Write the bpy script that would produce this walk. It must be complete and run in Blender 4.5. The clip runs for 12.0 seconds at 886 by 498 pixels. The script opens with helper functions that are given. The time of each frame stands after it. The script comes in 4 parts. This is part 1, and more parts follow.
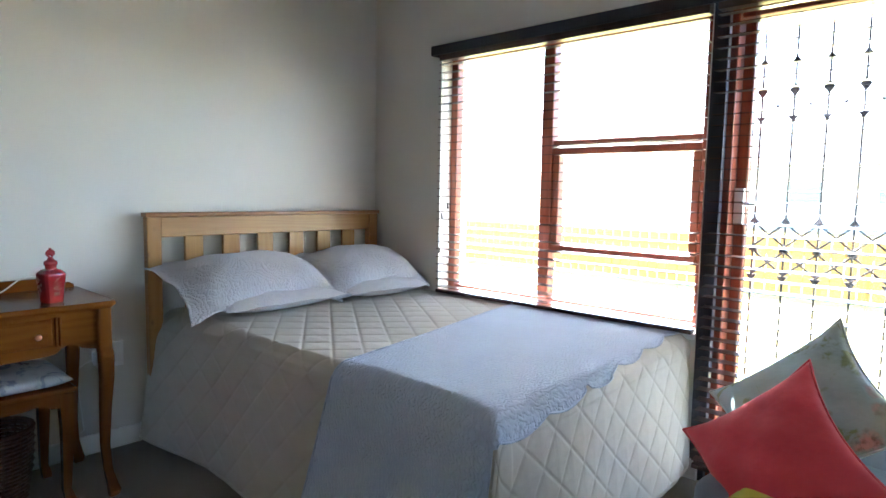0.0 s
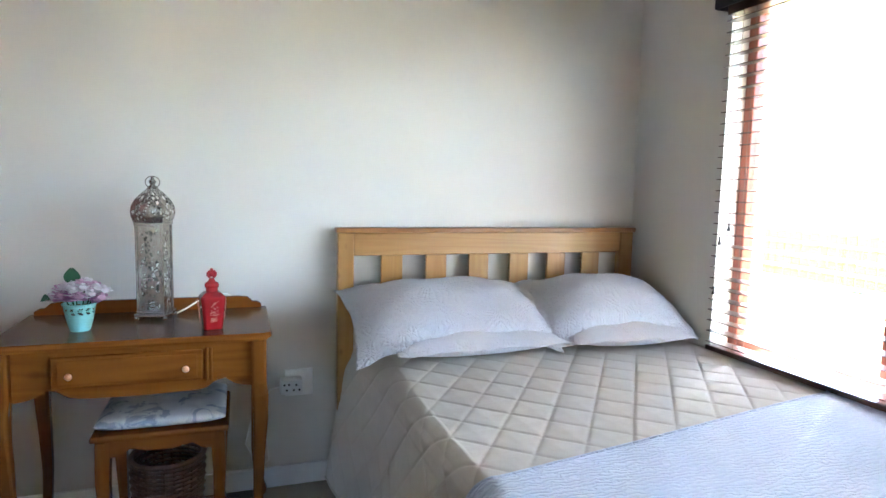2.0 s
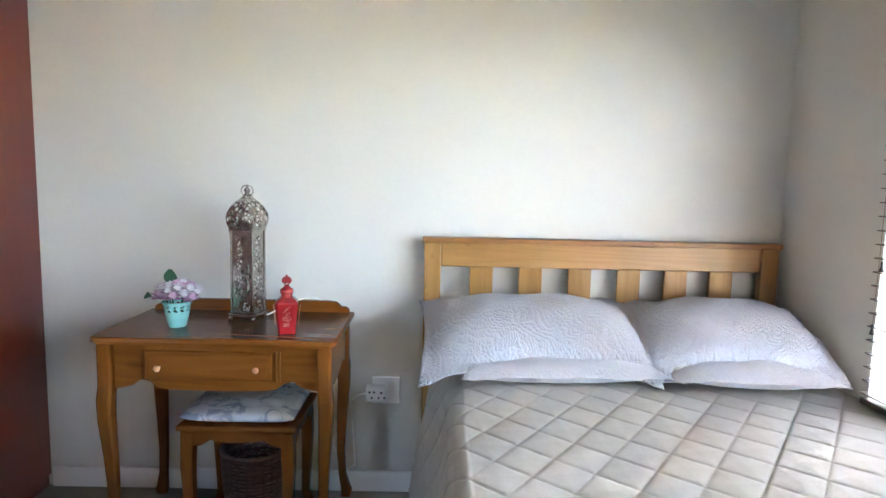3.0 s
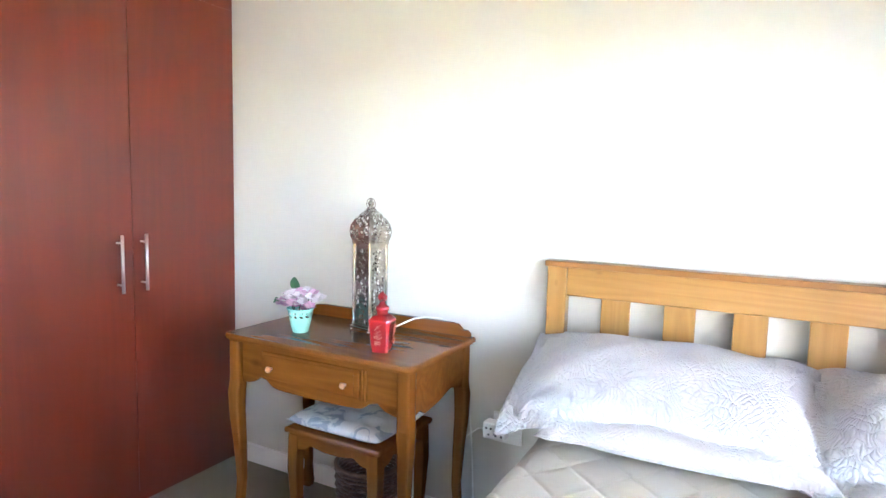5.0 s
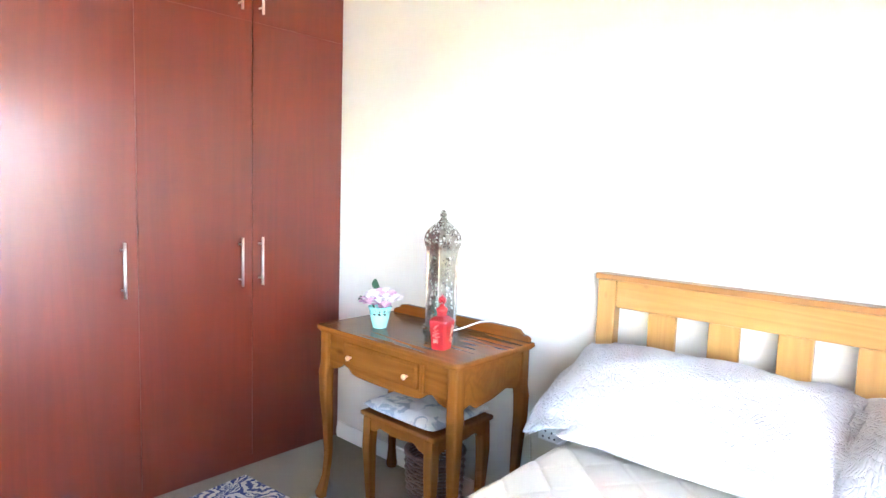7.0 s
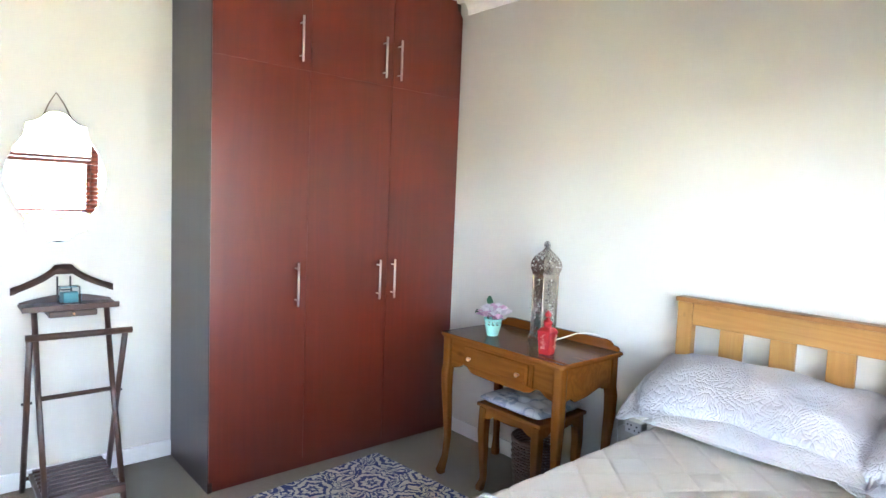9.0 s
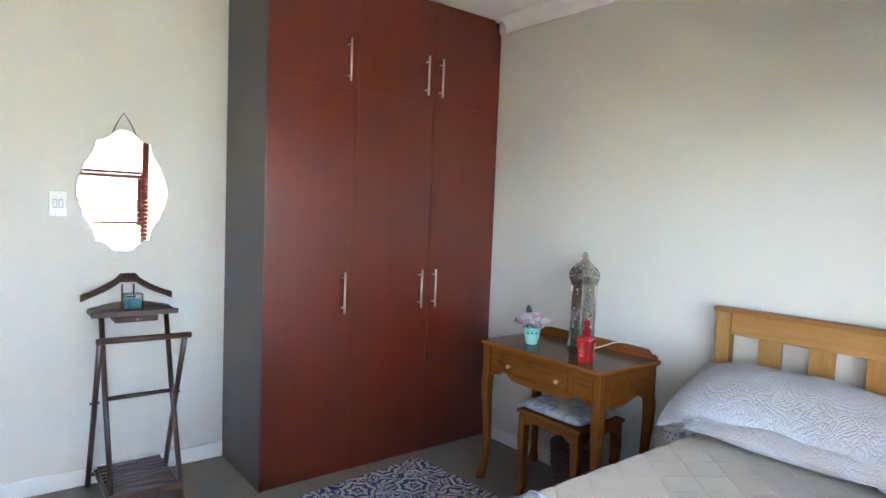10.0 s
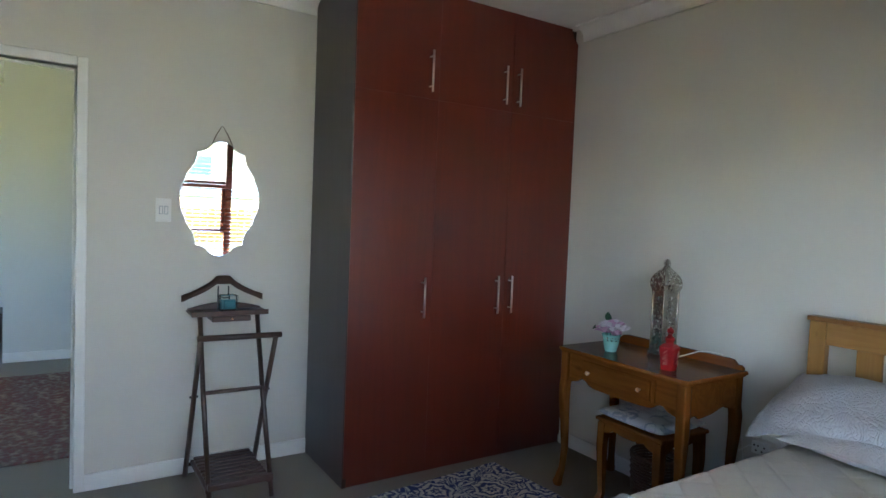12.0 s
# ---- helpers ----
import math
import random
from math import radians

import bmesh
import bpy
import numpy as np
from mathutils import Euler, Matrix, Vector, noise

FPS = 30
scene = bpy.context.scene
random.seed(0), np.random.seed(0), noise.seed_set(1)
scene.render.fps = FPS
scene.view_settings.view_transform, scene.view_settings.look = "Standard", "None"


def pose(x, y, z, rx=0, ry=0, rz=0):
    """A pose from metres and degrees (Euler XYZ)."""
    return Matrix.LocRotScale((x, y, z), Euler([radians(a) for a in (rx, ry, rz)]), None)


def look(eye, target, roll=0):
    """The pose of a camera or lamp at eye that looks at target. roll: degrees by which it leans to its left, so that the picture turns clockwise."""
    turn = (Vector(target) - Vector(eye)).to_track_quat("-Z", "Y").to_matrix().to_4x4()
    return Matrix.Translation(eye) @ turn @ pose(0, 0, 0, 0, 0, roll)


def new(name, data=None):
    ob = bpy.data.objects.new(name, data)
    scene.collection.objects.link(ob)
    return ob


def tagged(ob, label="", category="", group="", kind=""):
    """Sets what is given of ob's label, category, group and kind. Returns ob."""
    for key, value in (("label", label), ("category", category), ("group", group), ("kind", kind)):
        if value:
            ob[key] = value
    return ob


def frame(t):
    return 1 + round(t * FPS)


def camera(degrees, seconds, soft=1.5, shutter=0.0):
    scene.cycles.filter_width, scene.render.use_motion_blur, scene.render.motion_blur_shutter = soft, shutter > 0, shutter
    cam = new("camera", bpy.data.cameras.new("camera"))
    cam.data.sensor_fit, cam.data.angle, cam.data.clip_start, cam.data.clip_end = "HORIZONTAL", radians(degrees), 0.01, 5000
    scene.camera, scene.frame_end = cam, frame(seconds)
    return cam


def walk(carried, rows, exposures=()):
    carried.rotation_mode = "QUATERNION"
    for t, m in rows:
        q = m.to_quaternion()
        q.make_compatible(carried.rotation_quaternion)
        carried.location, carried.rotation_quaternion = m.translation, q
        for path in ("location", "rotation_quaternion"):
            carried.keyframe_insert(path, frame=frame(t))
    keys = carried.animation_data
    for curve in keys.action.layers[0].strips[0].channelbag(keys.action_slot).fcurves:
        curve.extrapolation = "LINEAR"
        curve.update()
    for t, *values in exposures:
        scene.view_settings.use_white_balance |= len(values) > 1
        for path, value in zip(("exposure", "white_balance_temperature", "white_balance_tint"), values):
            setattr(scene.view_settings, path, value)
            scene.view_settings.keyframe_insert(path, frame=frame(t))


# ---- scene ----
cam = camera(72.7, 12.0)
PATH = [
    (0, (2.844, -2.508, 1.168), (1.509, -1.03, 0.983), 1.1),
    (0.5, (2.716, -2.331, 1.182), (1.219, -1.018, 0.991), 1.2),
    (1, (2.605, -2.151, 1.185), (0.959, -1.032, 0.989), 1.3),
    (1.5, (2.485, -1.974, 1.202), (0.722, -1.051, 1.004), 1.3),
    (2, (2.429, -1.772, 1.224), (0.545, -1.133, 1.019), 1.3),
    (2.5, (2.395, -1.558, 1.243), (0.429, -1.257, 1.029), 1.3),
    (3, (2.356, -1.364, 1.265), (0.369, -1.34, 1.044), 1.3),
    (3.5, (2.342, -1.155, 1.283), (0.371, -1.407, 1.055), 1.3),
    (5.5, (1.893, -0.711, 1.285), (0.219, -1.785, 1.081), 1.4),
    (6, (1.887, -0.615, 1.309), (0.277, -1.782, 1.097), 1.4),
    (6.5, (1.921, -0.502, 1.32), (0.367, -1.745, 1.117), 1.7),
    (7, (1.941, -0.433, 1.32), (0.467, -1.77, 1.124), 1.8),
    (9, (2.477, -0.166, 1.412), (1.168, -1.67, 1.255), 2.3),
    (9.5, (2.548, -0.14, 1.415), (1.266, -1.67, 1.284), 2.3),
    (10, (2.591, -0.119, 1.41), (1.358, -1.688, 1.289), 2.2),
    (10.5, (2.645, -0.118, 1.407), (1.456, -1.722, 1.291), 2.3),
    (11, (2.673, -0.112, 1.407), (1.533, -1.752, 1.3), 2.3),
    (11.5, (2.713, -0.121, 1.408), (1.602, -1.781, 1.308), 2.3),
    (12, (2.703, -0.127, 1.389), (1.633, -1.814, 1.293), 2.3),
]
EXPOSURES = [(0.0, 4.43, 5420, 7), (1.5, 4.93, 5440, 9), (3.0, 5.27, 5590, 10), (3.7, 5.47, 5620, 11), (5.3, 6.15, 5650, 11), (6.0, 6.35, 5640, 11), (7.2, 6.6, 5620, 11), (8.8, 5.78, 5580, 10), (9.5, 5.26, 5530, 9), (10.5, 4.62, 5450, 8), (11.2, 4.05, 5410, 7), (12.0, 3.77, 5400, 6)]
walk(cam, [(t, look(eye, target, roll)) for t, eye, target, roll in PATH], EXPOSURES)

# ---- sky and sun ----
SUN_EL, SUN_AZ = 53.0, 30.6          # the sun stands beyond the window, towards -x
world = bpy.data.worlds.new("sky")
scene.world = world
world.use_nodes = True
wn = world.node_tree.nodes
sky = wn.new("ShaderNodeTexSky")
sky.sky_type = "NISHITA"
sky.sun_disc = False
sky.sun_elevation, sky.sun_rotation = radians(SUN_EL), radians(-SUN_AZ)
world.node_tree.links.new(sky.outputs[0], wn["Background"].inputs[0])
wn["Background"].inputs[1].default_value = 0.145
sun_data = bpy.data.lights.new("sun", "SUN")
sun_data.energy, sun_data.angle, sun_data.color = 5.0, radians(0.5), (1.0, 0.95, 0.87)
sun = new("sun", sun_data)
sd = Vector((-math.sin(radians(SUN_AZ)) * math.cos(radians(SUN_EL)), math.cos(radians(SUN_AZ)) * math.cos(radians(SUN_EL)), math.sin(radians(SUN_EL))))
sun.matrix_world = look(sd * 30, (0, 0, 0))

# ---- materials ----


class Nodes:
    """Small helper to write node trees in lines."""

    def __init__(self, name):
        self.m = bpy.data.materials.new(name)
        self.m.use_nodes = True
        self.t = self.m.node_tree
        self.p = self.t.nodes["Principled BSDF"]
        self.co = self.t.nodes.new("ShaderNodeTexCoord").outputs["Object"]

    def n(self, kind, **inputs):
        node = self.t.nodes.new("ShaderNode" + kind)
        for k, v in inputs.items():
            self.put(node.inputs[k.replace("_", " ")], v)
        return node

    def put(self, socket, v):
        if isinstance(v, bpy.types.NodeSocket):
            self.t.links.new(v, socket)
        else:
            socket.default_value = v

    def math(self, op, a, b=0.0, c=0.0):
        node = self.t.nodes.new("ShaderNodeMath")
        node.operation = op
        for i, v in enumerate((a, b, c)):
            self.put(node.inputs[i], v)
        return node.outputs[0]

    def mapped(self, scale=(1, 1, 1), turn=(0, 0, 0), co=None):
        return self.n("Mapping", Vector=co or self.co, Scale=scale, Rotation=turn).outputs[0]

    def noise(self, scale, detail=4.0, vec=None, rough=0.55, dist=0.0):
        return self.n("TexNoise", Vector=vec or self.co, Scale=scale, Detail=detail, Roughness=rough, Distortion=dist).outputs["Fac"]

    def ramp(self, fac, stops):
        node = self.n("ValToRGB", Fac=fac)
        cr = node.color_ramp
        while len(cr.elements) < len(stops):
            cr.elements.new(0.5)
        for e, (pos, c) in zip(cr.elements, stops):
            e.position, e.color = pos, (*c, 1)
        return node.outputs[0]

    def mix(self, fac, a, b, mode="MIX"):
        node = self.t.nodes.new("ShaderNodeMix")
        node.data_type, node.blend_type = "RGBA", mode
        self.put(node.inputs[0], fac)
        for i, v in ((6, a), (7, b)):
            self.put(node.inputs[i], (*v, 1) if isinstance(v, tuple) and len(v) == 3 else v)
        return node.outputs[2]

    def bump(self, height, strength=0.3, distance=0.01, normal=None):
        node = self.n("Bump", Height=height, Strength=strength, Distance=distance)
        if normal:
            self.put(node.inputs["Normal"], normal)
        return node.outputs[0]

    def done(self, color=None, rough=None, metal=None, normal=None, **more):
        for key, v in (("Base Color", color), ("Roughness", rough), ("Metallic", metal), ("Normal", normal)):
            if v is not None:
                self.put(self.p.inputs[key], (*v, 1) if isinstance(v, tuple) else v)
        for k, v in more.items():
            self.put(self.p.inputs[k.replace("_", " ")], v)
        return self.m


def plain(name, c, rough=0.5, metal=0.0, vary=0.12, scale=8.0, bump=0.1, fine=120.0, **more):
    """A surface of one colour with blotches, grain and fine relief."""
    k = Nodes(name)
    big, small = k.noise(scale, 3), k.noise(fine, 4)
    col = k.ramp(big, [(0.25, tuple(max(0, v * (1 - vary)) for v in c)), (0.75, tuple(min(1, v * (1 + vary)) for v in c))])
    r = k.math("MULTIPLY_ADD", small, 0.16, rough - 0.08)
    return k.done(col, r, metal, k.bump(small, bump, 0.002), **more)


def timber(name, dark, light, axis, rough=0.35, ring=9.0, coat=0.0, knots=0.0, bump=0.03, streak=24.0, gloss=0.18, spec=0.5):
    """Wood with grain along one axis (0 x, 1 y, 2 z)."""
    k = Nodes(name)
    s = [1.0, 1.0, 1.0]
    s[axis] = 0.06
    v = k.mapped(tuple(s))
    rnd = k.t.nodes.new("ShaderNodeObjectInfo").outputs["Random"]
    shift = k.n("VectorMath", **{})
    shift.operation = "MULTIPLY_ADD"
    k.put(shift.inputs[0], rnd)
    shift.inputs[1].default_value = (3.1, 5.3, 1.7)
    k.put(shift.inputs[2], v)
    v = shift.outputs[0]
    rings = k.noise(ring, 2, v, 0.5, 1.4)
    wave = k.math("FRACT", k.math("MULTIPLY", rings, 7.0))
    wave = k.math("ABSOLUTE", k.math("SUBTRACT", wave, 0.5))
    fine = k.noise(streak * 3, 5, v, 0.65)
    mixv = k.math("MULTIPLY_ADD", wave, 0.75, k.math("MULTIPLY", fine, 0.5))
    col = k.ramp(mixv, [(0.15, dark), (0.75, light)])
    if knots:
        free = k.n("VectorMath")
        free.operation = "MULTIPLY_ADD"
        k.put(free.inputs[0], rnd)
        free.inputs[1].default_value = (4.1, 2.3, 6.7)
        k.put(free.inputs[2], k.mapped(tuple(1.0 if i != axis else 0.55 for i in range(3))))
        vor = k.n("TexVoronoi", Vector=free.outputs[0], Scale=knots * 4.0).outputs["Distance"]
        spot = k.ramp(vor, [(0.035, (0.8, 0.8, 0.8)), (0.085, (0.35, 0.35, 0.35)), (0.13, (0, 0, 0))])
        col = k.mix(spot, col, (dark[0] * 0.3, dark[1] * 0.22, dark[2] * 0.22))
    patch = k.noise(2.5, 2)
    col = k.mix(0.35, col, k.ramp(patch, [(0.3, dark), (0.7, light)]))
    return k.done(col, rough, 0.0, k.bump(fine, bump, 0.0004), Coat_Weight=coat, Coat_Roughness=gloss, Specular_IOR_Level=spec)


def wall_paint(name, c):
    k = Nodes(name)
    roll, blot = k.noise(260, 3), k.noise(1.6, 4)
    col = k.ramp(blot, [(0.3, tuple(v * 0.965 for v in c)), (0.7, c)])
    scuff = k.ramp(k.noise(5.5, 6, rough=0.7), [(0.68, (1, 1, 1)), (0.85, (0.93, 0.92, 0.9))])
    col = k.mix(1.0, col, scuff, "MULTIPLY")
    return k.done(col, 0.62, 0.0, k.bump(roll, 0.12, 0.0015, k.bump(k.noise(22, 3), 0.08, 0.004)))


def carpet_mat():
    k = Nodes("carpet_beige")
    f, g, b = k.noise(420, 3, rough=0.7), k.noise(70, 4), k.noise(2.2, 4)
    col = k.ramp(f, [(0.25, (0.1, 0.085, 0.058)), (0.75, (0.25, 0.213, 0.152))])
    col = k.mix(0.35, col, k.ramp(b, [(0.3, (0.13, 0.11, 0.077)), (0.7, (0.23, 0.197, 0.142))]))
    return k.done(col, 0.95, 0.0, k.bump(f, 0.7, 0.006, k.bump(g, 0.4, 0.01)), Sheen_Weight=0.25)


def embossed(name, c, cell=7.0, petals=14.0, depth=0.5):
    """White cloth with stitched flower medallions."""
    k = Nodes(name)
    warp = k.n("VectorMath")
    warp.operation = "MULTIPLY_ADD"
    k.put(warp.inputs[0], k.n("TexNoise", Vector=k.co, Scale=11.0, Detail=3.0).outputs["Color"])
    warp.inputs[1].default_value = (0.11, 0.11, 0.04)
    k.put(warp.inputs[2], k.co)
    v = k.mapped((cell, cell, cell * 0.3), co=warp.outputs[0])
    vor = k.n("TexVoronoi", Vector=v, Scale=1.0, Randomness=0.75)
    vor.voronoi_dimensions = "2D"
    diff = k.n("VectorMath")
    diff.operation = "SUBTRACT"
    k.put(diff.inputs[0], v)
    k.put(diff.inputs[1], vor.outputs["Position"])
    sep = k.n("SeparateXYZ", Vector=diff.outputs[0])
    ang = k.math("ARCTAN2", sep.outputs[1], sep.outputs[0])
    r = vor.outputs["Distance"]
    ring = k.math("MULTIPLY", r, petals)
    row = k.math("FLOOR", ring)
    spin = k.math("MULTIPLY", ang, k.math("MULTIPLY_ADD", row, 5.0, 5.0))
    pet = k.math("ABSOLUTE", k.math("SINE", spin))
    arch = k.math("SINE", k.math("MULTIPLY", k.math("FRACT", ring), 3.14159))
    h = k.math("POWER", k.math("MULTIPLY", pet, arch), 0.45)
    fine = k.noise(300, 3)
    big = k.noise(14, 3)
    col = k.ramp(big, [(0.3, tuple(x * 0.95 for x in c)), (0.7, c)])
    return k.done(col, 0.85, 0.0, k.bump(h, depth, 0.005, k.bump(fine, 0.15, 0.001, k.bump(big, 0.4, 0.022))), Sheen_Weight=0.15)


def crinkled(name, c):
    """Quilted runner with a fine wavy stitch."""
    k = Nodes(name)
    wv = k.n("TexWave", Vector=k.co, Scale=22.0, Distortion=9.0, Detail=2.0, Detail_Scale=1.6)
    wv.bands_direction = "X"
    v2 = k.n("TexVoronoi", Vector=k.co, Scale=5.0).outputs["Distance"]
    h = k.math("MULTIPLY_ADD", v2, 0.6, k.math("POWER", wv.outputs["Fac"], 0.6))
    col = k.ramp(k.noise(6, 3), [(0.3, tuple(x * 0.94 for x in c)), (0.7, c)])
    return k.done(col, 0.85, 0.0, k.bump(h, 0.65, 0.005, k.bump(k.noise(220, 3), 0.2, 0.001)), Sheen_Weight=0.2)


def cloth(name, c, vary=0.08, weave=500.0, fold=9.0, bumpy=0.35):
    k = Nodes(name)
    col = k.ramp(k.noise(fold, 4), [(0.3, tuple(x * (1 - vary) for x in c)), (0.7, c)])
    return k.done(col, 0.88, 0.0, k.bump(k.noise(weave, 3), 0.25, 0.001, k.bump(k.noise(fold, 3), bumpy, 0.02)), Sheen_Weight=0.15)


def floral(name, ground, leaf, bloom, scale=6.0):
    k = Nodes(name)
    d = k.noise(10, 4)
    v1 = k.n("TexVoronoi", Vector=k.co, Scale=scale).outputs["Distance"]
    blob = k.ramp(k.math("MULTIPLY_ADD", d, 0.5, v1), [(0.42, (1, 1, 1)), (0.5, (0, 0, 0))])
    lf = k.ramp(k.noise(scale * 2.2, 5, dist=1.0), [(0.54, (0, 0, 0)), (0.6, (1, 1, 1))])
    inner = k.ramp(k.noise(scale * 9, 4), [(0.4, tuple(b * 0.35 for b in bloom)), (0.6, bloom)])
    col = k.mix(lf, k.mix(0.5, ground, k.ramp(k.noise(3), [(0.3, tuple(g * 0.85 for g in ground)), (0.7, ground)])), leaf)
    col = k.mix(blob, col, inner)
    return k.done(col, 0.9, 0.0, k.bump(k.noise(400), 0.25, 0.001, k.bump(d, 0.3, 0.02)))


def ornament_rug():
    """Flat-woven rug: white rosettes and scrolls on blue."""
    k = Nodes("rug_blue_white")
    warp = k.n("VectorMath")
    warp.operation = "MULTIPLY_ADD"
    k.put(warp.inputs[0], k.n("TexNoise", Vector=k.co, Scale=16.0, Detail=2.0).outputs["Color"])
    warp.inputs[1].default_value = (0.045, 0.045, 0.0)
    k.put(warp.inputs[2], k.co)
    v = k.mapped((3.9, 3.9, 1), (0, 0, 0.0), warp.outputs[0])
    sep = k.n("SeparateXYZ", Vector=v)
    fx = k.math("SUBTRACT", k.math("FRACT", sep.outputs[0]), 0.5)
    row = k.math("FLOOR", sep.outputs[0])
    fy = k.math("SUBTRACT", k.math("FRACT", k.math("MULTIPLY_ADD", row, 0.5, sep.outputs[1])), 0.5)
    r = k.math("SQRT", k.math("ADD", k.math("MULTIPLY", fx, fx), k.math("MULTIPLY", fy, fy)))
    a = k.math("ARCTAN2", fy, fx)
    lobes = k.math("MULTIPLY", k.math("ABSOLUTE", k.math("SINE", k.math("MULTIPLY", a, 3.5))), 0.06)
    lobes = k.math("MULTIPLY_ADD", k.math("SINE", k.math("MULTIPLY", a, 21.0)), 0.012, lobes)
    rr = k.math("ADD", r, lobes)
    band = k.math("SINE", k.math("MULTIPLY", rr, 40.0))
    field = k.noise(2.6, 1.5, v, 0.5, 1.2)
    scroll = k.math("ABSOLUTE", k.math("SINE", k.math("MULTIPLY", field, 24.0)))
    inside = k.math("LESS_THAN", rr, 0.43)
    ros = k.math("GREATER_THAN", band, -0.05)
    scr = k.math("GREATER_THAN", scroll, 0.66)
    fac = k.math("ADD", k.math("MULTIPLY", inside, ros), k.math("MULTIPLY", k.math("SUBTRACT", 1.0, inside), scr))
    wear = k.noise(60, 4)
    col = k.mix(fac, k.mix(wear, (0.025, 0.04, 0.15), (0.055, 0.08, 0.24)), k.mix(wear, (0.52, 0.5, 0.46), (0.68, 0.66, 0.62)))
    return k.done(col, 0.95, 0.0, k.bump(k.noise(350), 0.5, 0.003, k.bump(fac, 0.3, 0.003)))


def persian_rug():
    k = Nodes("rug_faded_red")
    v = k.mapped((3, 3, 1))
    n1 = k.n("TexVoronoi", Vector=v, Scale=9.0).outputs["Distance"]
    n2 = k.noise(40, 5, rough=0.7)
    f = k.math("MULTIPLY_ADD", n2, 0.8, k.math("MULTIPLY", n1, 0.5))
    col = k.ramp(f, [(0.35, (0.06, 0.05, 0.06)), (0.52, (0.16, 0.05, 0.045)), (0.66, (0.13, 0.085, 0.075)), (0.85, (0.26, 0.2, 0.16))])
    return k.done(col, 0.95, 0.0, k.bump(k.noise(300), 0.5, 0.004))


def ground_mat():
    k = Nodes("dry_lawn")
    f, b = k.noise(30, 6, rough=0.7), k.noise(0.6, 4)
    col = k.mix(0.5, k.ramp(f, [(0.3, (0.27, 0.22, 0.055)), (0.7, (0.42, 0.345, 0.085))]), k.ramp(b, [(0.35, (0.26, 0.225, 0.055)), (0.65, (0.43, 0.35, 0.09))]))
    return k.done(col, 0.95, 0.0, k.bump(f, 0.6, 0.03))


def glass_mat(name="window_glass", tint=(1, 1, 1), rough=0.0):
    k = Nodes(name)
    k.done(tint, rough, 0.0, Transmission_Weight=1.0, IOR=1.45)
    return k.m


WALL = wall_paint("wall_paint_warm_grey", (0.63, 0.605, 0.545))
HALLWALL = wall_paint("hall_wall_paint", (0.66, 0.66, 0.62))
WHITE = plain("white_gloss_paint", (0.8, 0.79, 0.76), 0.35, vary=0.04, bump=0.06)
CEIL = plain("ceiling_white", (0.8, 0.79, 0.77), 0.8, vary=0.03, bump=0.2)
CARPET = carpet_mat()
MAHOG = timber("mahogany_door", (0.094, 0.0115, 0.0042), (0.13, 0.0172, 0.0062), 2, 0.4, ring=4.0, coat=1.0, bump=0.01, streak=30, gloss=0.28, spec=0.2)
# same mahogany; the grey-brown colour stands in for its grazing reflection
MAHOG_SIDE = timber("mahogany_grazing_tone", (0.03, 0.02, 0.018), (0.05, 0.034, 0.03), 2, 0.3, ring=5.0, bump=0.0, coat=0.1)
FRAME = timber("meranti_frame", (0.13, 0.03, 0.014), (0.26, 0.07, 0.03), 2, 0.4, ring=7.0)
FRAME_H = timber("meranti_frame_level", (0.13, 0.03, 0.014), (0.26, 0.07, 0.03), 0, 0.4, ring=7.0)
SLAT = timber("blind_slat_wood", (0.045, 0.022, 0.016), (0.085, 0.042, 0.03), 0, 0.3, coat=1.0, gloss=0.15)
PINE = timber("honey_pine_upright", (0.265, 0.124, 0.027), (0.38, 0.203, 0.059), 2, 0.33, ring=6.0, coat=0.15, knots=3.0)
PINE_CAP = timber("honey_pine_cap", (0.17, 0.07, 0.016), (0.3, 0.135, 0.035), 1, 0.35, ring=6.0, knots=3.0)
PINE_L = timber("honey_pine_rail", (0.265, 0.124, 0.027), (0.38, 0.203, 0.059), 1, 0.33, ring=6.0, coat=0.15, knots=3.3)
OAK = timber("brown_table_wood", (0.12, 0.038, 0.0055), (0.195, 0.07, 0.012), 1, 0.2, ring=6.0, knots=1.6, spec=0.14)
OAK_V = timber("brown_table_wood_upright", (0.12, 0.038, 0.0055), (0.195, 0.07, 0.012), 2, 0.25, ring=6.0, spec=0.2)
WALNUT = timber("dark_valet_wood", (0.035, 0.016, 0.011), (0.085, 0.038, 0.024), 2, 0.35, ring=8.0, coat=0.1)
WALNUT_L = timber("dark_valet_wood_level", (0.035, 0.016, 0.011), (0.085, 0.038, 0.024), 0, 0.35, ring=8.0, coat=0.1)
FENCE = timber("orange_fence_wood", (0.34, 0.17, 0.03), (0.5, 0.27, 0.05), 2, 0.7)
STEEL = plain("brushed_steel", (0.75, 0.74, 0.72), 0.4, 1.0, vary=0.05)
SILVER = plain("lantern_silver", (0.38, 0.355, 0.32), 0.24, 1.0, vary=0.25, scale=40)
# navy tint puts the bluish backlit look into the colour of board and pelmet
NAVY = plain("dark_navy_backlit", (0.022, 0.021, 0.032), 0.45, vary=0.15)
BLACK = plain("black_metal", (0.02, 0.02, 0.022), 0.45, vary=0.1)
BRASS = plain("copper_knob", (0.72, 0.42, 0.25), 0.3, 1.0, vary=0.08)
GATE = plain("gate_dark_steel", (0.05, 0.045, 0.045), 0.45, 0.6, vary=0.1)
QUILT = cloth("quilted_cream_cover", (0.48, 0.45, 0.385), 0.05, fold=14.0, bumpy=0.12)
